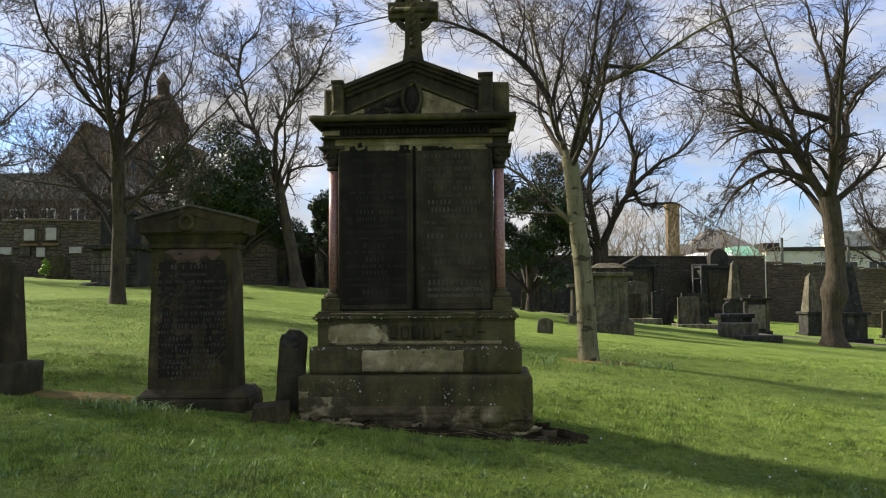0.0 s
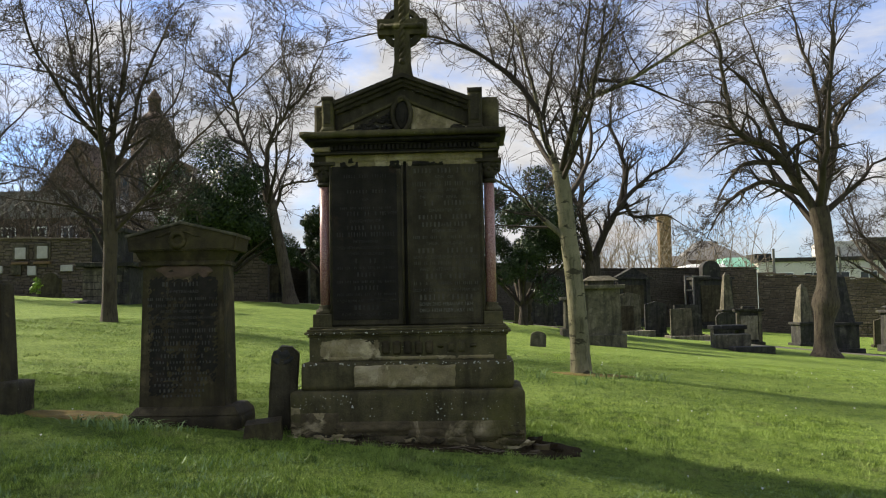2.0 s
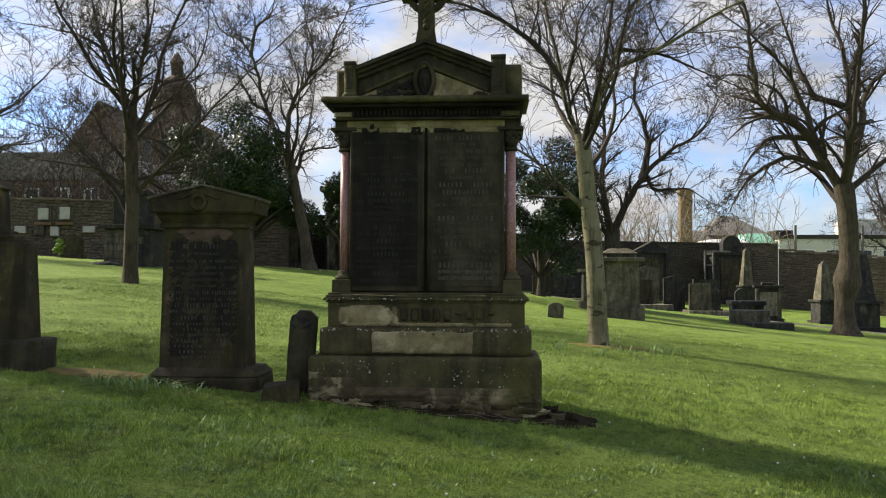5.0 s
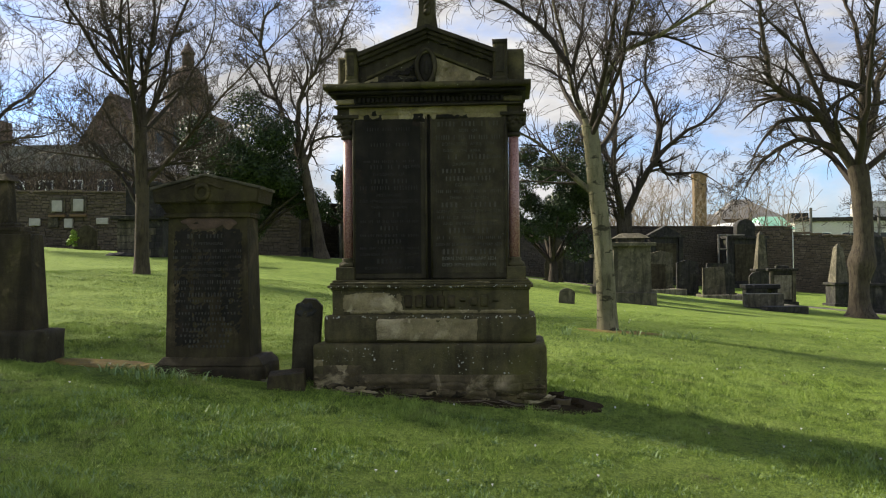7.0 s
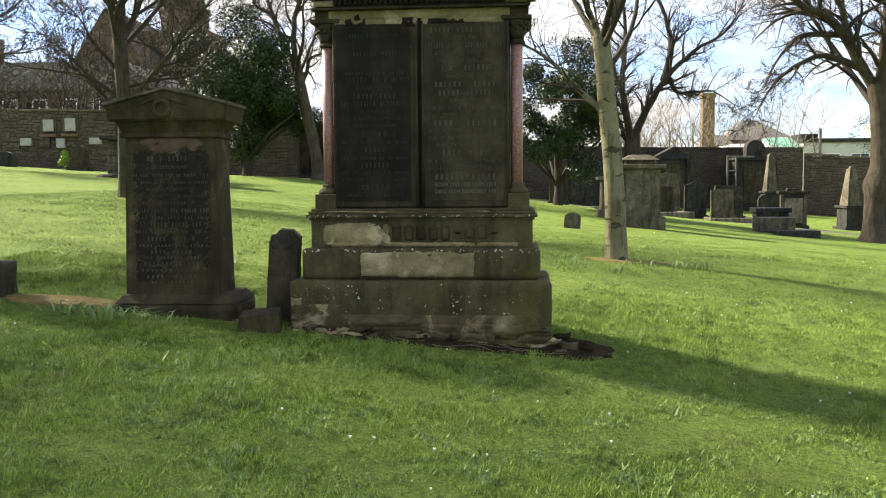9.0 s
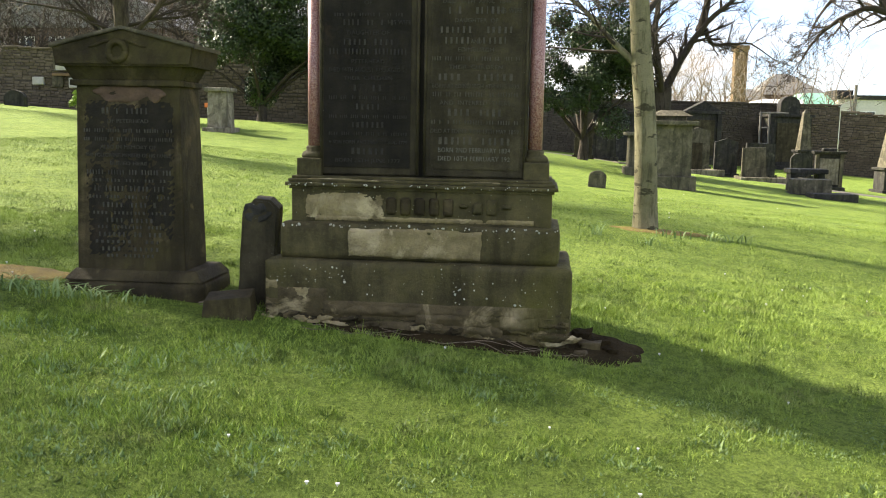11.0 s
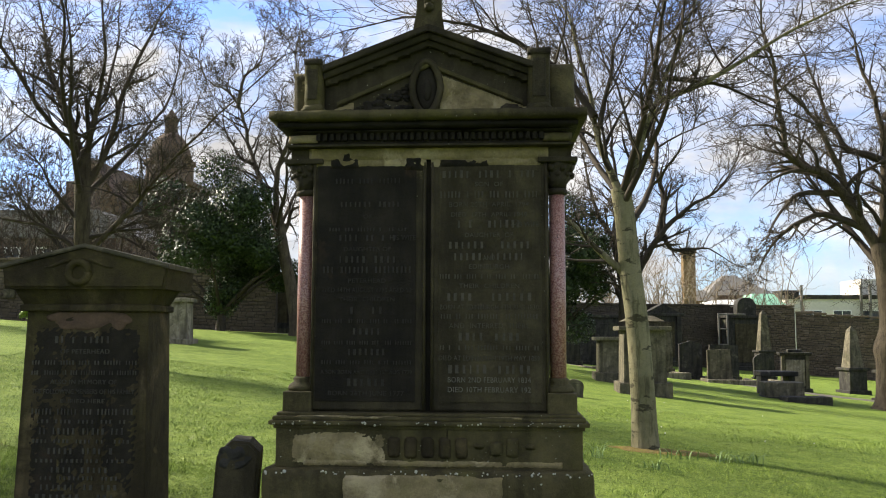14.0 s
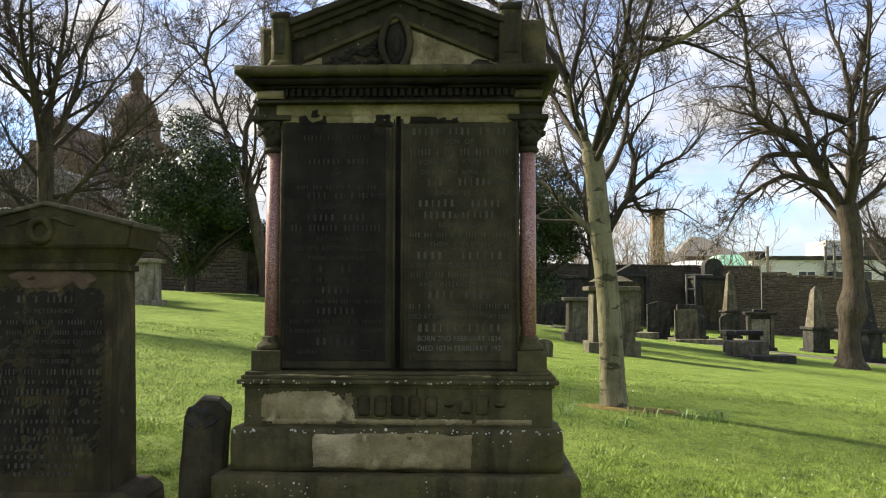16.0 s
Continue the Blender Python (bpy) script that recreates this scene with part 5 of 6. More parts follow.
# ---- walls ----
def rubble_wall(name, a, b, z_low, z_high, thick, stone, label, seed, course=0.115, length=0.27):
    """A wall from a to b (x, y); z_low, z_high: foot and top at both ends. Its stones stand proud of a dark core."""
    rng = random.Random(seed)
    A, B = Vector((*a, 0)), Vector((*b, 0))
    along = (B - A).normalized()
    across = Vector((along.y, -along.x, 0))
    if across.y > 0:
        across = -across
    L = (B - A).length
    root = thing(name, (0, 0, 0), label, "wall")
    root["kind"] = "structure"
    bm = bmesh.new()
    q = [A, B, B - across * thick, A - across * thick]
    lo = [bm.verts.new((p.x, p.y, z)) for p, z in zip(q, (z_low[0] - 0.4, z_low[1] - 0.4, z_low[1] - 0.4, z_low[0] - 0.4))]
    hi = [bm.verts.new((p.x, p.y, z)) for p, z in zip(q, (z_high[0], z_high[1], z_high[1], z_high[0]))]
    bm.faces.new(hi)
    for i in range(4):
        bm.faces.new((lo[i], lo[(i + 1) % 4], hi[(i + 1) % 4], hi[i]))
    part("wall_core", bm, MORTAR, root)
    verts, faces = [], []
    rows = int(max(z_high[0] - z_low[0], z_high[1] - z_low[1]) / course) + 2
    for r in range(rows):
        s = -rng.random() * length
        while s < L:
            ln = length * rng.uniform(0.5, 1.5)
            s0, s1 = max(0.0, s), min(L, s + ln)
            f = (s0 + s1) / 2 / L
            top = z_high[0] + (z_high[1] - z_high[0]) * f
            foot = z_low[0] + (z_low[1] - z_low[0]) * f
            z0 = foot - 0.1 + r * course + rng.uniform(-0.025, 0.025) + 0.05 * noise.noise(Vector((s * 0.5, r * 0.3, seed)))
            z1 = z0 + course * rng.uniform(0.82, 1.02)
            if s1 - s0 > 0.05 and z0 < top:
                z1 = min(z1, top + 0.05)
                g, out = rng.uniform(0.003, 0.010), rng.uniform(0.008, 0.045)
                n = len(verts)
                e = rng.uniform(0.01, 0.03)
                for ss, zz, oo in ((s0 + g, z0, -0.01), (s1 - g, z0, -0.01), (s1 - g, z1 - g, -0.01), (s0 + g, z1 - g, -0.01),
                                   (s0 + g + e, z0 + e, out), (s1 - g - e, z0 + e * rng.random(), out), (s1 - g - e, z1 - g - e, out), (s0 + g + e, z1 - g - e * rng.random(), out)):
                    verts.append(A + along * ss + across * oo + Vector((0, 0, zz)))
                faces += [(n + 4, n + 5, n + 6, n + 7), (n, n + 1, n + 5, n + 4), (n + 1, n + 2, n + 6, n + 5), (n + 2, n + 3, n + 7, n + 6), (n + 3, n, n + 4, n + 7)]
            s += ln
    middle = A.lerp(B, 0.5)
    order = sorted(range(len(verts) // 8), key=lambda i: (verts[i * 8] - Vector((middle.x, middle.y, verts[i * 8].z))).length)
    for i in order[:260]:
        me = bpy.data.meshes.new("wall_stone")
        me.from_pydata(verts[i * 8:i * 8 + 8], [], [(4, 5, 6, 7), (0, 1, 5, 4), (1, 2, 6, 5), (2, 3, 7, 6), (3, 0, 4, 7)])
        me.materials.append(stone)
        new("wall_stone", me).parent = root
    kept = sorted(order[260:])
    me = bpy.data.meshes.new("wall_stones")
    me.from_pydata([v for i in kept for v in verts[i * 8:i * 8 + 8]], [], [tuple(q + 8 * n for q in face) for n in range(len(kept)) for face in ((4, 5, 6, 7), (0, 1, 5, 4), (1, 2, 6, 5), (2, 3, 7, 6), (3, 0, 4, 7))])
    me.materials.append(stone)
    if kept:
        ob = new("wall_stones", me)
        ob.parent = root
        ob["kind"] = "stuff"
    s = 0.0
    while s < L:
        ln = rng.uniform(0.5, 0.9)
        p = A + along * s
        top = z_high[0] + (z_high[1] - z_high[0]) * s / L
        bm = frustum(bmesh.new(), 0, max(0.1, min(ln - 0.02, L - s)), -0.08, thick + 0.08, 0, rng.uniform(0.07, 0.12), bevel=0.015)
        for v in bm.verts:
            v.co = p + along * v.co.x - across * v.co.y + Vector((0, 0, top + v.co.z + 0.02 + 0.02 * noise.noise(v.co * 3 + p)))
        part("coping_stone", bm, stone, root)
        s += ln
    return root


rubble_wall("wall_east", (15.95, 43.6), (34.0, 35.0), (-0.75, -1.8), (2.35, 0.75), 0.5, WALLSTONE, "old brown rubble stone boundary wall", 1)
rubble_wall("wall_tall", (13.0, 43.8), (15.9, 43.6), (-0.7, -0.75), (2.75, 2.70), 0.6, WALLSTONE, "taller end of the rubble boundary wall", 2)
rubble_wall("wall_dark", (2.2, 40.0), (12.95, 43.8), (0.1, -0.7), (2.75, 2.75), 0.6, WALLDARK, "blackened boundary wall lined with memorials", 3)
rubble_wall("wall_middle", (-9.5, 30.0), (2.1, 38.0), (1.1, 0.1), (3.6, 2.9), 0.5, WALLDARK, "boundary wall coloured dark for the shade of trees", 4)
rubble_wall("wall_west", (-24.0, 27.0), (-8.2, 28.75), (1.75, 1.25), (4.05, 3.80), 0.5, WALLSTONE_WEST, "old rubble wall with memorial plaques", 5)


# ---- tombs and headstones further off ----
def placed(name, x, y, label, rz=0, group="", sink=0.03, tilt=(0, 0), category="gravestone"):
    return thing(name, (x, y, ground_z(x, y) - sink), label, category, rz, group, tilt)


def box_tomb(x, y, w, d, h, mat, label, rz=0, cap=0.10, base=0.30, crown=True):
    m = placed("pedestal_tomb", x, y, label, rz)
    part("base", block(-w / 2 - 0.10, w / 2 + 0.10, -0.10, d + 0.10, -0.25, base, bevel=0.02), mat, m)
    part("die", block(-w / 2, w / 2, 0, d, base - 0.01, h, (0.02, 0.02, 0.02, 0.02), 0.015), mat, m)
    part("cornice", block(-w / 2 - cap, w / 2 + cap, -cap, d + cap, h - 0.005, h + 0.09, bevel=0.02), mat, m)
    if crown:
        part("cap", block(-w / 2 + 0.14, w / 2 - 0.14, 0.14, d - 0.14, h + 0.085, h + 0.20, bevel=0.02), mat, m)
        part("cap_top", block(-w / 2 + 0.02, w / 2 - 0.02, 0.02, d - 0.02, h + 0.195, h + 0.32, (0.22, 0.22, 0.22, 0.22), 0.015), mat, m)
    return m


def headstone(x, y, w, h, mat, label, shape="round", rz=0, t=0.14, tilt=(0, 0), base=True, group="headstones by the wall", panel=None):
    m = placed("headstone_far", x, y, label, rz, group, 0.03, tilt)
    if base:
        part("base", block(-w / 2 - 0.08, w / 2 + 0.08, -0.08, t + 0.08, -0.2, 0.16, bevel=0.012), mat, m)
    if shape == "round":
        r = w / 2
        out = [(-r, 0.0), (r, 0.0)] + [(r * math.cos(math.pi * i / 14), h - r * 0.7 + r * 0.7 * math.sin(math.pi * i / 14)) for i in range(15)]
    elif shape == "gable":
        out = [(-w / 2, 0), (w / 2, 0), (w / 2, h - 0.14), (0, h), (-w / 2, h - 0.14)]
    elif shape == "shoulder":
        r = w * 0.36
        out = [(-w / 2, 0), (w / 2, 0), (w / 2, h - 0.2), (r, h - 0.16)] + [(r * math.cos(math.pi * i / 10), h - 0.16 + 0.16 * math.sin(math.pi * i / 10)) for i in range(1, 10)] + [(-r, h - 0.16), (-w / 2, h - 0.2)]
    else:
        out = [(-w / 2, 0), (w / 2, 0), (w / 2 * 0.9, h), (-w / 2 * 0.9, h)]
    st = part("slab", prism(bmesh.new(), out, 0, t, 0.012), mat, m)
    if panel:
        part("panel", block(-w * 0.34, w * 0.34, -0.012, 0.02, 0.28, h * 0.80, bevel=0.006), panel, st)
    return m


def obelisk(x, y, w, h, die_h, mat, label, rz=0, die=None):
    m = placed("obelisk", x, y, label, rz, "obelisks")
    part("base", block(-w * 0.72, w * 0.72, -w * 0.72, w * 0.72, -0.25, 0.16, bevel=0.015), die or mat, m)
    part("die", block(-w * 0.56, w * 0.56, -w * 0.56, w * 0.56, 0.15, die_h, bevel=0.012), die or mat, m)
    part("cornice", block(-w * 0.68, w * 0.68, -w * 0.68, w * 0.68, die_h - 0.005, die_h + 0.09, bevel=0.015), die or mat, m)
    part("shaft", block(-w * 0.46, w * 0.46, -w * 0.46, w * 0.46, die_h + 0.085, h - 0.18, (w * 0.24,) * 4, 0.010), mat, m)
    part("point", block(-w * 0.22, w * 0.22, -w * 0.22, w * 0.22, h - 0.181, h, (w * 0.20,) * 4, 0.004), mat, m)
    return m


box_tomb(3.44, 15.0, 0.92, 0.85, 1.42, TOMB_GREY, "large grey sandstone pedestal tomb with stepped cap")
box_tomb(3.40, 19.5, 0.90, 0.8, 1.15, TOMB_GREY, "grey pedestal tomb behind another tomb", crown=False)
headstone(1.72, 12.6, 0.34, 0.36, TOMB_GREY, "tiny round-topped headstone low in the grass", "round", 0, 0.10, (0, 4), False, "", TOMB_DARK)
obelisk(13.5, 29.9, 0.62, 2.55, 0.90, TOMB_GREY, "slim grey obelisk on a dark pedestal", 12, TOMB_DARK)
obelisk(12.6, 24.0, 0.80, 2.75, 0.95, TOMB_DARK, "dark obelisk on a pedestal behind the old tree", 10)
obelisk(13.2, 40.0, 0.62, 3.15, 1.10, TOMB_GREY, "pale pointed obelisk on a dark pedestal", 6, TOMB_DARK)
box_tomb(16.0, 26.6, 0.9, 0.8, 1.5, TOMB_DARK, "dark tomb with a curved broken top", 10)
ws = placed("panelled_tomb", 10.66, 27.6, "dark framed tomb with a pale inscribed panel", -6)
part("base", block(-0.55, 0.55, -0.12, 0.4, -0.3, 0.12, bevel=0.02), TOMB_DARK, ws)
part("die", block(-0.45, 0.45, 0.0, 0.3, 0.11, 1.28, bevel=0.02), TOMB_DARK, ws)
part("pale_panel", block(-0.32, 0.32, -0.025, 0.02, 0.20, 1.12, bevel=0.02), TOMB_PALE, ws, "pale arched panel")
for s in (-1, 1):
    part("pilaster", block(s * 0.40 - 0.06, s * 0.40 + 0.06, -0.05, 0.02, 0.12, 1.27, bevel=0.01), TOMB_GREY, ws)
part("cornice", block(-0.53, 0.53, -0.12, 0.4, 1.275, 1.38, (-0.03, -0.03, -0.03, -0.03), 0.02), TOMB_DARK, ws)
part("cap", block(-0.24, 0.24, 0.0, 0.3, 1.375, 1.48, bevel=0.03), TOMB_DARK, ws)
chest = placed("chest_tomb", 8.28, 21.1, "low grey stone chest tomb on the grass", -4)
part("chest", block(-0.56, 0.50, 0.0, 0.75, -0.2, 0.50, bevel=0.03), TOMB_GREY, chest)
part("plinth", block(-0.62, 0.56, -0.06, 0.8, -0.25, 0.10, bevel=0.02), TOMB_DARK, chest)
led = placed("ledger_slab", 8.62, 20.55, "thick low stone ledger slab lying on the grass", 6)
part("slab", block(-0.62, 0.62, -0.30, 0.30, -0.2, 0.20, bevel=0.03), TOMB_DARK, led)
table = placed("table_tomb", 8.55, 22.8, "dark flat-topped table tomb", 0)
part("top", block(-0.55, 0.55, -0.3, 0.5, 0.60, 0.74, bevel=0.03), TOMB_DARK, table)
for s in (-1, 1):
    part("support", block(s * 0.40 - 0.10, s * 0.40 + 0.10, -0.15, 0.35, -0.2, 0.61, bevel=0.02), TOMB_DARK, table)

for x, y, w, turn in ((6.4, 29.6, 2.2, 8), (8.9, 29.2, 1.8, -4), (10.6, 31.5, 2.4, 12), (4.6, 30.6, 2.0, 6)):
    kerb = placed("grave_kerb", x, y, "low pale stone kerb round a grave", turn, "grave kerbs")
    part("front_kerb", block(-w / 2, w / 2, -0.09, 0.09, -0.15, 0.20, bevel=0.02), TOMB_PALE, kerb)
    for q in (-1, 1):
        part("side_kerb", block(q * (w / 2 - 0.09) - 0.085, q * (w / 2 - 0.09) + 0.085, 0.095, 1.8, -0.15, 0.18, bevel=0.02), TOMB_GREY, kerb)

# memorials that line the dark wall
WALL_ROW = [(3.2, 33.0, 0.95, 1.35, "round"), (4.9, 33.5, 0.75, 1.15, "gable"), (5.9, 32.0, 0.8, 1.45, "round"), (6.9, 33.6, 0.85, 1.25, "flat"), (7.9, 31.6, 0.9, 1.55, "gable"), (8.8, 30.6, 0.95, 1.30, "flat"),
            (9.9, 34.5, 1.35, 1.5, "flat"), (2.2, 31.0, 0.7, 1.0, "round"), (6.2, 35.5, 1.0, 1.9, "flat"), (7.6, 36.6, 1.1, 1.9, "gable"), (12.2, 36.5, 0.9, 1.2, "round"), (17.2, 31.0, 0.8, 1.3, "gable"), (4.2, 36.0, 1.0, 1.7, "gable")]
for i, (x, y, w, h, s) in enumerate(WALL_ROW):
    headstone(x, y, w, h, (TOMB_DARK, TOMB_GREY, TOMB_DARK, PANEL)[i % 4], ("dark round-topped headstone by the wall", "weathered grey headstone by the wall", "blackened headstone by the wall", "black upright headstone by the wall")[i % 4], s, (i * 37) % 14 - 7, 0.18, (0, (i * 53) % 5 - 2))


def wall_memorial(x, y, w, h, mat, label, rz=14, top="round", panel=None):
    m = placed("wall_memorial", x, y, label, rz, "memorials set against the wall")
    part("backing", block(-w / 2, w / 2, 0, 0.5, -0.3, h, bevel=0.03), mat, m)
    part("ledge", block(-w / 2 - 0.1, w / 2 + 0.1, -0.12, 0.5, h - 0.005, h + 0.14, bevel=0.02), mat, m)
    part("foot", block(-w / 2 - 0.15, w / 2 + 0.15, -0.2, 0.5, -0.35, 0.25, bevel=0.02), mat, m)
    for s in (-1, 1):
        part("side_pier", block(s * w * 0.42 - 0.12, s * w * 0.42 + 0.12, -0.08, 0.02, 0.24, h - 0.01, bevel=0.02), mat, m)
    part("panel", block(-w * 0.30, w * 0.30, -0.03, 0.02, 0.45, h - 0.3, bevel=0.02), panel or mat, m)
    if top == "round":
        r = w * 0.22
        out = [(-r, h + 0.13), (r, h + 0.13), (r, h + 0.13 + r * 0.9)] + [(r * math.cos(math.pi * i / 12), h + 0.13 + r * 0.9 + r * 0.8 * math.sin(math.pi * i / 12)) for i in range(1, 12)] + [(-r, h + 0.13 + r * 0.9)]
        part("arched_head", prism(bmesh.new(), out, 0.05, 0.42, 0.02), mat, m)
    elif top == "gable":
        part("gabled_head", prism(bmesh.new(), [(-w / 2, h + 0.13), (w / 2, h + 0.13), (0, h + 0.13 + w * 0.25)], 0.02, 0.45, 0.02), mat, m)
    return m


wall_memorial(13.15, 42.5, 2.5, 2.75, TOMB_DARK, "tall black wall memorial with an arched head", 18, "round", PANEL)
wall_memorial(8.6, 41.2, 2.0, 2.55, TOMB_DARK, "black wall memorial with a gable", 18, "gable", PANEL)
wall_memorial(5.6, 40.4, 2.4, 2.2, TOMB_DARK, "black wall memorial with side piers", 18, "flat", TOMB_DARK)
wall_memorial(2.6, 38.6, 2.6, 2.3, TOMB_DARK, "wide black wall memorial in the trees' shade", 24, "flat", PANEL)
wall_memorial(-1.6, 35.0, 2.0, 2.2, TOMB_DARK, "dark wall memorial behind the monument", 32, "gable", PANEL)
wall_memorial(-8.4, 29.6, 1.5, 1.9, TOMB_DARK, "dark wall memorial beneath the evergreens", 30, "flat", PANEL)
rail = placed("iron_pipework", 11.75, 41.6, "pale iron pipe frame standing before the wall", 18, category="pipes")
for x in (-0.35, 0.15):
    part("pipe", tube(bmesh.new(), [(x, 0, -0.2), (x, 0, 2.9)], [0.05, 0.05], 8), IRON, rail)
for z in (0.5, 1.3, 2.1, 2.85):
    part("cross_pipe", tube(bmesh.new(), [(-0.35, 0, z), (0.15 if z < 2.8 else 1.2, 0, z)], [0.035, 0.035], 8), IRON, rail)

# the west side
def mausoleum():
    m = placed("mausoleum", -10.2, 18.0, "dark square mausoleum of coursed stone with an upper block", 6)
    part("body", block(-0.62, 0.66, 0, 1.6, -0.3, 1.10, bevel=0.02), TOMB_DARK, m)
    rng = random.Random(3)
    for r in range(5):
        x = -0.64
        while x < 0.6:
            w = rng.uniform(0.35, 0.7)
            part("stone", block(x, min(x + w - 0.015, 0.66), -0.02, 0.05, 0.05 + r * 0.205, 0.05 + r * 0.205 + 0.19, bevel=0.01), TOMB_GREY if x < -0.1 else TOMB_DARK, m)
            x += w
    part("cornice", block(-0.78, 0.80, -0.16, 1.7, 1.095, 1.22, (-0.02, -0.02, -0.02, -0.02), 0.02), TOMB_DARK, m)
    part("upper_block", block(-0.46, 0.40, 0.2, 1.3, 1.21, 2.10, bevel=0.02), TOMB_DARK, m)
    part("upper_cornice", block(-0.55, 0.50, 0.1, 1.4, 2.095, 2.22, bevel=0.03), TOMB_DARK, m)
    part("foot_stones", rough_block(-0.9, 0.1, -0.35, 0.0, -0.2, 0.14, 0.06, 0.05, 4, 0.04), TOMB_DARK, m, "rubble at the foot", True)


mausoleum()


def vault():
    """A tall dark burial vault with a sloping roof and a drainpipe, against the boundary wall."""
    m = placed("burial_vault", -5.35, 30.2, "tall blackened burial vault with sloping slate roof", 4, category="burial vault")
    part("wall", block(-1.55, 1.9, 0, 2.6, -0.4, 3.55, bevel=0.03), TOMB_DARK, m)
    part("roof", prism(bmesh.new(), [(-1.80, 3.52), (2.1, 3.52), (2.1, 4.5), (0.3, 4.5), (-1.80, 3.64)], -0.15, 2.75, 0.02), ROOF, m, "dark slate roof")
    part("plinth", block(-1.65, 2.0, -0.10, 2.6, -0.4, 0.35, bevel=0.03), TOMB_DARK, m)
    part("panel", block(-1.0, 0.6, -0.05, 0.02, 0.7, 2.7, bevel=0.03), PANEL, m, "black inscribed panel")
    for x in (-1.28, 0.86):
        part("pilaster", block(x - 0.14, x + 0.14, -0.09, 0.02, 0.34, 3.2, bevel=0.02), TOMB_GREY, m)
    part("string_course", block(-1.6, 1.95, -0.10, 0.02, 3.19, 3.36, bevel=0.02), TOMB_GREY, m)
    part("drainpipe", tube(bmesh.new(), [(-1.42, -0.12, -0.3), (-1.42, -0.12, 3.3)], [0.05, 0.05], 8), IRON, m, "pale drainpipe", True)


vault()
headstone(-14.85, 24.0, 0.68, 0.92, PANEL, "black shouldered headstone in front of the wall", "shoulder", 0, 0.16, group="")
headstone(-17.3, 23.5, 0.75, 0.55, TOMB_DARK, "low dark round headstone by the wall", "round", 0, 0.2, base=False, group="")
small = box_tomb(-7.34, 16.2, 0.52, 0.6, 1.02, TOMB_PALE, "small pale pedestal tomb with dark cap", 4, 0.06, 0.14, False)
post = placed("marker_post", -10.05, 22.5, "small orange and white marker post by the wall", category="marker post")
part("post", block(-0.035, 0.035, 0, 0.07, -0.2, 0.45, bevel=0.008), WHITE, post)
part("head", block(-0.12, 0.10, -0.01, 0.08, 0.44, 0.58, bevel=0.01), ORANGE, post)
for i, (x, z, w, h, mat) in enumerate(((-17.90, 3.42, 0.42, 0.46, PLAQUE), (-17.05, 3.45, 0.42, 0.50, PLAQUE), (-17.45, 2.72, 0.34, 0.38, PLAQUE), (-16.10, 2.80, 0.48, 0.26, PLAQUE), (-18.80, 2.78, 0.44, 0.30, PLAQUE), (-18.05, 2.76, 0.42, 0.42, TOMB_GREY), (-10.6, 2.6, 0.40, 0.5, PLAQUE))):
    f = (x + 24.0) / 14.4
    y = 27.0 + 1.6 * f - 0.07
    p = thing("wall_plaque", (x, y, z), ("grey stone memorial plaque set in the wall", "white stone memorial plaque set in the wall")[mat is PLAQUE], "plaque", 6.3, "wall plaques")
    part("plate", block(-w / 2, w / 2, -0.06, 0.10, -h / 2, h / 2, bevel=0.03), mat, p)
    if i < 2:
        part("sill", block(-w / 2 - 0.12, w / 2 + 0.12, -0.12, 0.10, -h / 2 - 0.22, -h / 2 - 0.12, bevel=0.02), BRICK, p)
        part("surround", block(-w / 2 - 0.10, w / 2 + 0.10, -0.03, 0.10, -h / 2 - 0.05, h / 2 + 0.12, bevel=0.03), TOMB_GREY, p)


# ---- path on the far side ----
def strip(name, pts, width, mat, label, lift=0.02):
    bm = bmesh.new()
    line = smooth_line([Vector((x, y, 0)) for x, y in pts], 8)
    prev = None
    for i, p in enumerate(line):
        d = (line[min(i + 1, len(line) - 1)] - line[max(i - 1, 0)]).normalized()
        s = Vector((-d.y, d.x, 0)) * width * (0.5 + 0.06 * noise.noise(p))
        row = []
        for k in range(5):
            q = p + s * (k / 2 - 1)
            row.append(bm.verts.new((q.x, q.y, ground_z(q.x, q.y) + (lift if 0 < k < 4 else -0.02))))
        if prev:
            for k in range(4):
                bm.faces.new((prev[k], prev[k + 1], row[k + 1], row[k]))
        prev = row
    return tagged(finish(name, bm, mat, smooth=True), label, "path", kind="structure")


strip("path", [(30.0, 17.5), (20.0, 20.5), (14.0, 22.6), (10.4, 26.0), (9.6, 29.5), (7.0, 33.0), (1.0, 32.5), (-8.0, 27.5)], 1.5, PATH_MAT, "narrow worn earth path through the graveyard")


# ---- buildings beyond the walls ----
def windows(parent, x0, x1, n, y, z0, z1, w, frame_mat=WHITE):
    for i in range(n):
        x = x0 + (x1 - x0) * (i + 0.5) / n
        win = part("window", block(x - w / 2, x + w / 2, y - 0.05, y + 0.1, z0, z1, bevel=0.0), frame_mat, parent)
        part("pane", block(x - w / 2 + 0.12, x + w / 2 - 0.12, y - 0.08, y, z0 + 0.12, z1 - 0.12, bevel=0.0), GLASS_DARK, win)
        part("glazing_bar", block(x - 0.04, x + 0.04, y - 0.10, y, z0 + 0.1, z1 - 0.1, bevel=0.0), frame_mat, win)


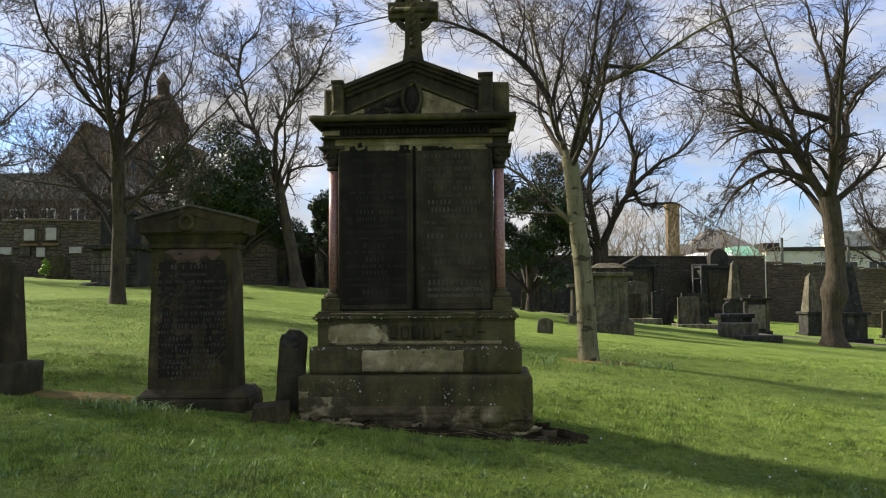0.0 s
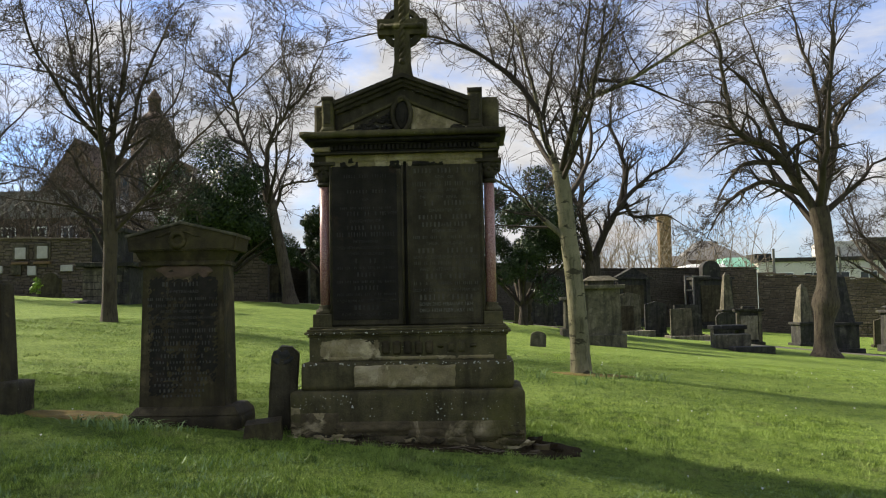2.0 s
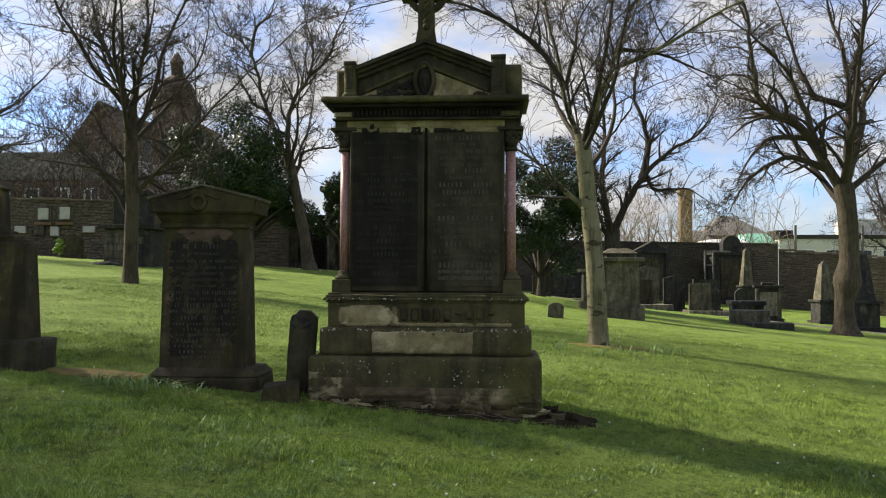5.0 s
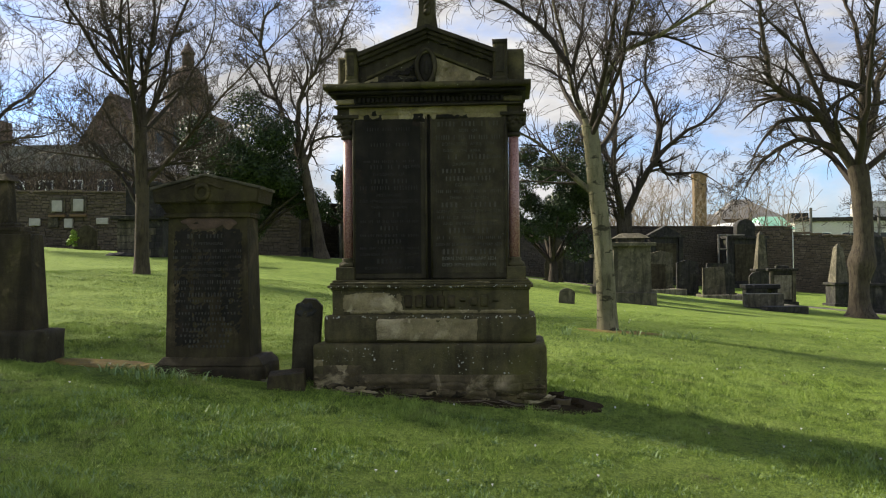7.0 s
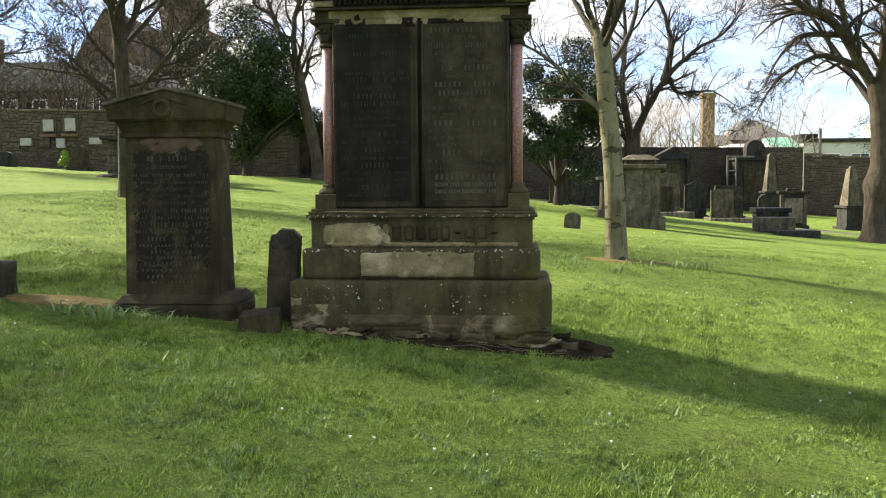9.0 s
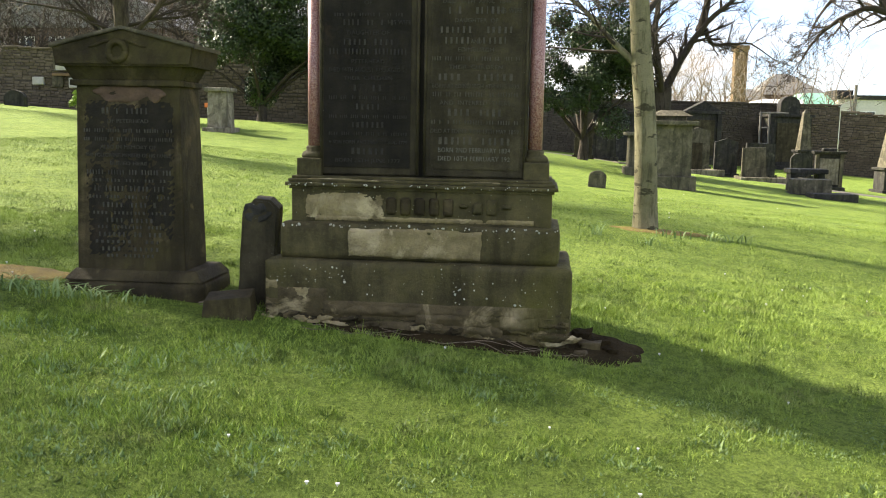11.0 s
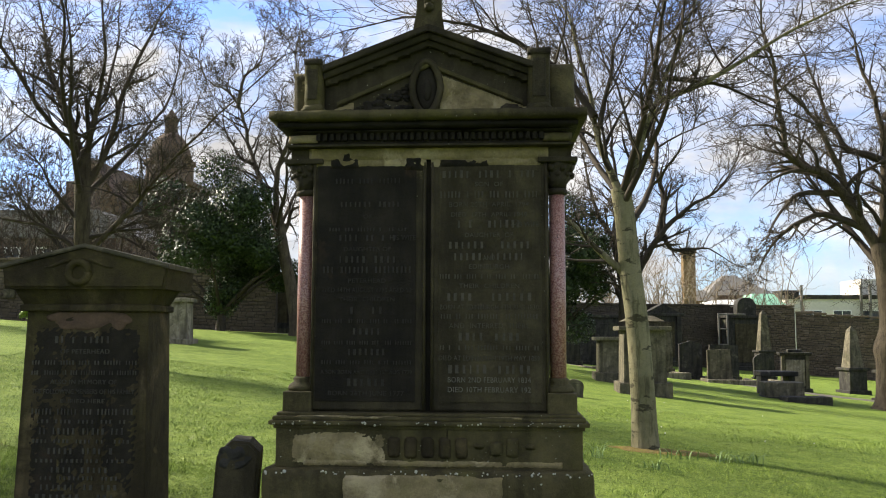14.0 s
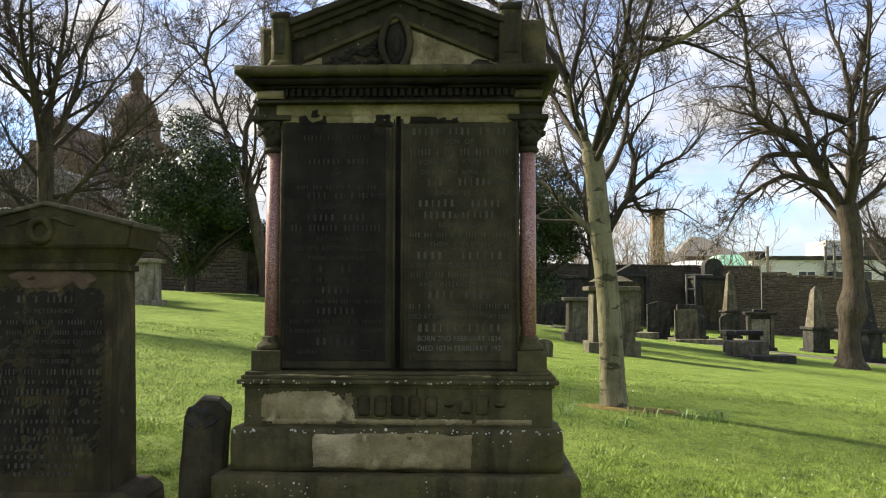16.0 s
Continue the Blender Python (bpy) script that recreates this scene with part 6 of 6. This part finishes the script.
def long_building():
    m = thing("long_pale_building", (0, 0, 0), "long low pale building with flat roof beyond the wall", "building")
    part("wall", block(36.4, 92, 110, 130, -6, 5.7, bevel=0.05), RENDER_WALL, m)
    part("parapet", block(36.2, 92.2, 109.7, 130, 5.68, 6.2, bevel=0.05), TOMB_DARK, m)
    windows(m, 38, 88, 14, 110, 2.9, 4.3, 2.3)
    part("roof_box", block(47, 52, 113, 120, 6.15, 8.4, bevel=0.05), RENDER_WALL, m)
    part("roof_box", block(52.3, 58, 114, 120, 6.15, 8.9, bevel=0.05), TOMB_GREY, m)
    for x in (45.5, 46.6, 38.2):
        part("flue", tube(bmesh.new(), [(x, 109.3, 0), (x, 109.3, 7.4)], [0.18, 0.18], 8), IRON, m)
    part("roof_plant", block(36.6, 38.8, 112, 116, 6.15, 6.9, bevel=0.05), TOMB_DARK, m)


def copper_building():
    m = thing("copper_roofed_building", (0, 0, 0), "white building with a bright green copper roof", "building")
    part("wall", block(27.6, 31.6, 95, 101, -5, 4.3, bevel=0.05), WHITE, m)
    part("roof", block(27.3, 31.9, 94.7, 101.3, 4.28, 5.75, (1.2, 1.2, 1.5, 1.5), 0.05), COPPER, m, "green copper hipped roof")
    part("low_roof", block(21.3, 27.2, 89.5, 100.5, 3.6, 4.9, (2.2, 0.1, 2.0, 2.0), 0.05), WHITE, m)
    part("low_wall", block(21.5, 27.2, 90, 100, -5, 3.61, bevel=0.05), RENDER_WALL, m)


def hipped_house():
    m = thing("hipped_house", (0, 0, 0), "stone house with grey hipped slate roof", "house")
    part("wall", block(30.2, 39.5, 125, 134, -6, 6.8, bevel=0.05), CHURCH, m)
    part("roof", block(29.8, 39.9, 124.6, 134.4, 6.78, 9.9, (3.6, 4.8, 4.2, 4.2), 0.05), ROOF, m)
    part("wing", block(26.8, 30.1, 120, 128, -6, 5.8, bevel=0.05), BRICK, m)
    part("wing_roof", block(26.5, 30.4, 119.6, 128.4, 5.78, 7.4, (1.2, 1.2, 3, 3), 0.05), ROOF, m)


def chimney():
    m = thing("brick_chimney", (0, 0, 0), "tall square brick chimney stack", "chimney")
    part("chimney_shaft", block(24.75, 26.35, 114.9, 116.5, -6, 12.0, bevel=0.04), BRICK, m)
    part("cap", block(24.6, 26.5, 114.75, 116.65, 11.98, 12.6, bevel=0.04), BRICK, m)


def tenement():
    m = thing("stone_building", (0, 0, 0), "brown stone building with white windows behind the wall", "building")
    part("wall", block(-40, -20.5, 44, 56, 0, 6.6, bevel=0.05), CHURCH, m)
    part("roof", prism(bmesh.new(), [(-40.4, 6.59), (-20.1, 6.59), (-22.5, 8.2), (-38, 8.2)], 43.7, 56.3, 0.03), ROOF, m)
    windows(m, -37.6, -22.9, 8, 44, 4.9, 6.1, 0.95, WHITE)
    windows(m, -37.6, -22.9, 8, 44, 2.6, 3.9, 0.95, TOMB_GREY)
    for x in (-34.5, -26.6):
        part("chimney_shaft", block(x, x + 1.3, 48, 50, 7.6, 10.6, bevel=0.05), CHURCH, m)


def domed_church():
    m = thing("domed_church", (0, 0, 0), "brown stone church with gabled front and lantern dome", "church")
    part("nave", block(-44, -29.2, 80, 98, 0, 13.0, bevel=0.05), CHURCH, m)
    part("nave_roof", prism(bmesh.new(), [(-44.4, 12.99), (-36.6, 12.99), (-40.6, 18.6)], 79.7, 98.3, 0.03), CHURCH, m)
    part("aisle_roof", prism(bmesh.new(), [(-36.5, 12.98), (-28.8, 12.98), (-31.2, 15.4), (-34.0, 15.4)], 79.6, 98.3, 0.03), CHURCH, m)
    part("tower", block(-34.0, -28.2, 73.5, 79.4, 0, 14.6, bevel=0.05), CHURCH, m)
    part("tower_cornice", block(-34.3, -27.9, 73.2, 79.6, 14.58, 15.1, bevel=0.05), CHURCH, m)
    part("drum", lathe(bmesh.new(), -31.1, 76.4, [(2.2, 15.05), (2.2, 17.0), (2.4, 17.1), (2.4, 17.4)], 24), CHURCH, m)
    part("dome", lathe(bmesh.new(), -31.1, 76.4, [(1.95, 17.35), (1.9, 18.2), (1.6, 19.1), (1.1, 19.8), (0.7, 20.1)], 24), CHURCH, m, "", True)
    part("lantern", lathe(bmesh.new(), -31.1, 76.4, [(0.58, 20.05), (0.58, 21.3), (0.72, 21.4), (0.7, 21.55), (0.4, 22.0), (0.08, 22.5)], 14), CHURCH, m)
    for i in range(3):
        x = -32.8 + i * 1.7
        part("belfry_opening", block(x - 0.4, x + 0.4, 73.4, 73.8, 10.0, 13.4, bevel=0.02), GLASS_DARK, m)


long_building()
copper_building()
hipped_house()
chimney()
tenement()
domed_church()


def brush(name, x0, x1, y, z0, count, height, seed, label, dry=True):
    rng = random.Random(seed)
    tw = []
    for i in range(count):
        p = Vector((rng.uniform(x0, x1), y + rng.uniform(-1.5, 1.5), z0))
        sprout(rng, tw, p, Vector((rng.gauss(0, 0.35), rng.gauss(0, 0.3), 1)).normalized(), 0.05, height * rng.uniform(0.5, 1.1), 1, 3.2, 0.35)
    tagged(ring_mesh(name, tw, DRY if dry else TWIG, None), label, "shrub", kind="stuff")


brush("bare_shrub", 5.5, 19.0, 52.0, 1.5, 70, 5.0, 3, "tangled bare brown shrubs behind the wall")
brush("wall_top_shrub", 3.0, 10.5, 43.5, 2.6, 34, 1.5, 5, "dry brown twigs spilling over the wall top")
brush("hedge_twigs", -28.0, -14.0, 33.0, 2.0, 130, 6.6, 9, "dark tangled bare branches behind the wall", False)


# ---- grass ----
def lawn_blades(count, x0, x1, y0, y1, height, width, seed, name, label, mat=None, clusters=0):
    rng = np.random.default_rng(seed)
    x = rng.uniform(x0, x1, count)
    y = rng.uniform(y0, y1, count)
    if clusters:
        which = rng.integers(0, clusters, count)
        size = rng.uniform(0.03, 0.11, clusters)[which]
        x = np.clip(rng.uniform(x0, x1, clusters)[which] + rng.normal(size=count) * size, x0, x1)
        y = np.clip(rng.uniform(y0, y1, clusters)[which] + rng.normal(size=count) * size, y0, y1)
    inside = (np.abs(x) < 0.88) & (y > 0.0) & (y < 0.8)
    inside |= (x > -2.12) & (x < -1.28) & (y > 0.05) & (y < 0.55)
    for cx, cy, rx, ry in ((0.25, -0.06, 0.98, 0.14), (1.02, 0.10, 0.27, 0.32), (-1.14, 0.22, 0.12, 0.26), (-2.62, 0.26, 0.40, 0.14), (2.0, 4.92, 0.40, 0.15)):
        inside |= ((x - cx) / rx) ** 2 + ((y - cy) / ry) ** 2 + 0.25 * np.sin(x * 31 + y * 17) < 1
    x, y = x[~inside], y[~inside]
    n = len(x)
    gx, gy = np.linspace(x0, x1, 70), np.linspace(y0, y1, 70)
    grid = np.array([[ground_z(a, b) for a in gx] for b in gy])
    fx, fy = (x - x0) / (x1 - x0) * 69, (y - y0) / (y1 - y0) * 69
    ix, iy = np.minimum(68, fx.astype(int)), np.minimum(68, fy.astype(int))
    tx, ty = fx - ix, fy - iy
    z = grid[iy, ix] * (1 - tx) * (1 - ty) + grid[iy, ix + 1] * tx * (1 - ty) + grid[iy + 1, ix] * (1 - tx) * ty + grid[iy + 1, ix + 1] * tx * ty
    patch = np.clip(np.sin(x * 1.7 + np.sin(y * 2.9) * 1.6) * np.sin(y * 2.1 + np.sin(x * 2.6) * 1.7) + 0.35, 0, 1)
    clump = 0.45 + 0.35 * patch + 0.9 * np.clip(np.sin(x * 3.1 + np.sin(y * 2.3) * 2) * np.sin(y * 3.7 + np.sin(x * 1.9) * 2) * 0.5 + 0.4, 0, 1)
    tuft = 0.5 + 0.5 * np.sin(x * 21 + np.sin(y * 13) * 2) * np.sin(y * 24 + np.sin(x * 17) * 2)
    h = height * rng.uniform(0.5, 1.2, n) * clump * (0.45 + 1.0 * tuft)
    a = rng.uniform(0, 2 * np.pi, n)
    lean = rng.uniform(0.2, 1.1, n) * h
    b = rng.uniform(0, 2 * np.pi, n)
    p = np.stack([x, y, z - 0.004], 1)
    side = np.stack([np.cos(a), np.sin(a), 0 * a], 1) * (width * rng.uniform(0.6, 1.3, n))[:, None]
    tip = p + np.stack([np.cos(b) * lean, np.sin(b) * lean, h], 1)
    verts = np.stack([p - side, p + side, tip], 1).reshape(-1, 3)
    me = bpy.data.meshes.new(name)
    me.vertices.add(n * 3)
    me.vertices.foreach_set("co", verts.ravel())
    me.loops.add(n * 3)
    me.loops.foreach_set("vertex_index", np.arange(n * 3))
    me.polygons.add(n)
    me.polygons.foreach_set("loop_start", np.arange(n) * 3)
    me.polygons.foreach_set("loop_total", np.full(n, 3))
    me.update()
    me.validate()
    me.materials.append(mat or BLADES)
    tagged(new(name, me), label, "grass", kind="stuff")


lawn_blades(520000, -4.0, 4.2, -4.0, 2.5, 0.026, 0.0024, 1, "lawn_grass", "short mown grass round the monuments")
lawn_blades(200000, -7.5, 8.0, 2.5, 11.0, 0.024, 0.0036, 2, "lawn_grass_beyond", "short sunlit grass beyond the monuments")
lawn_blades(16000, -3.6, 3.0, -3.6, -0.6, 0.026, 0.0075, 3, "lawn_weeds", "pale broad-leaved weeds among the grass", LEAFY, 320)
lawn_blades(42000, -3.8, 4.0, -3.8, 2.4, 0.040, 0.0026, 4, "grass_tufts", "longer tufts of grass in the lawn", None, 900)


def daisies(count, x0, x1, y0, y1, seed):
    """Small white flower heads scattered in the lawn."""
    rng = random.Random(seed)
    bm = bmesh.new()
    for i in range(count):
        x, y = rng.uniform(x0, x1), rng.uniform(y0, y1)
        if abs(x) < 1.0 and y > -0.2 and y < 0.9:
            continue
        z, r = ground_z(x, y) + rng.uniform(0.012, 0.024), rng.uniform(0.005, 0.009)
        rim = [bm.verts.new((x + r * math.cos(k * math.pi / 4), y + r * math.sin(k * math.pi / 4), z + 0.003 * (k % 2))) for k in range(8)]
        mid = bm.verts.new((x, y, z + 0.004))
        low = bm.verts.new((x, y, z - 0.012))
        for k in range(8):
            bm.faces.new((rim[k], rim[(k + 1) % 8], mid))
            bm.faces.new((rim[(k + 1) % 8], rim[k], low))
    tagged(finish("daisies", bm, WHITE), "scattered small white daisies in the lawn", "flowers", kind="stuff")


daisies(60, -3.5, 4.0, -3.8, 2.5, 61)
daisies(40, 1.5, 9.0, 2.5, 13.0, 62)
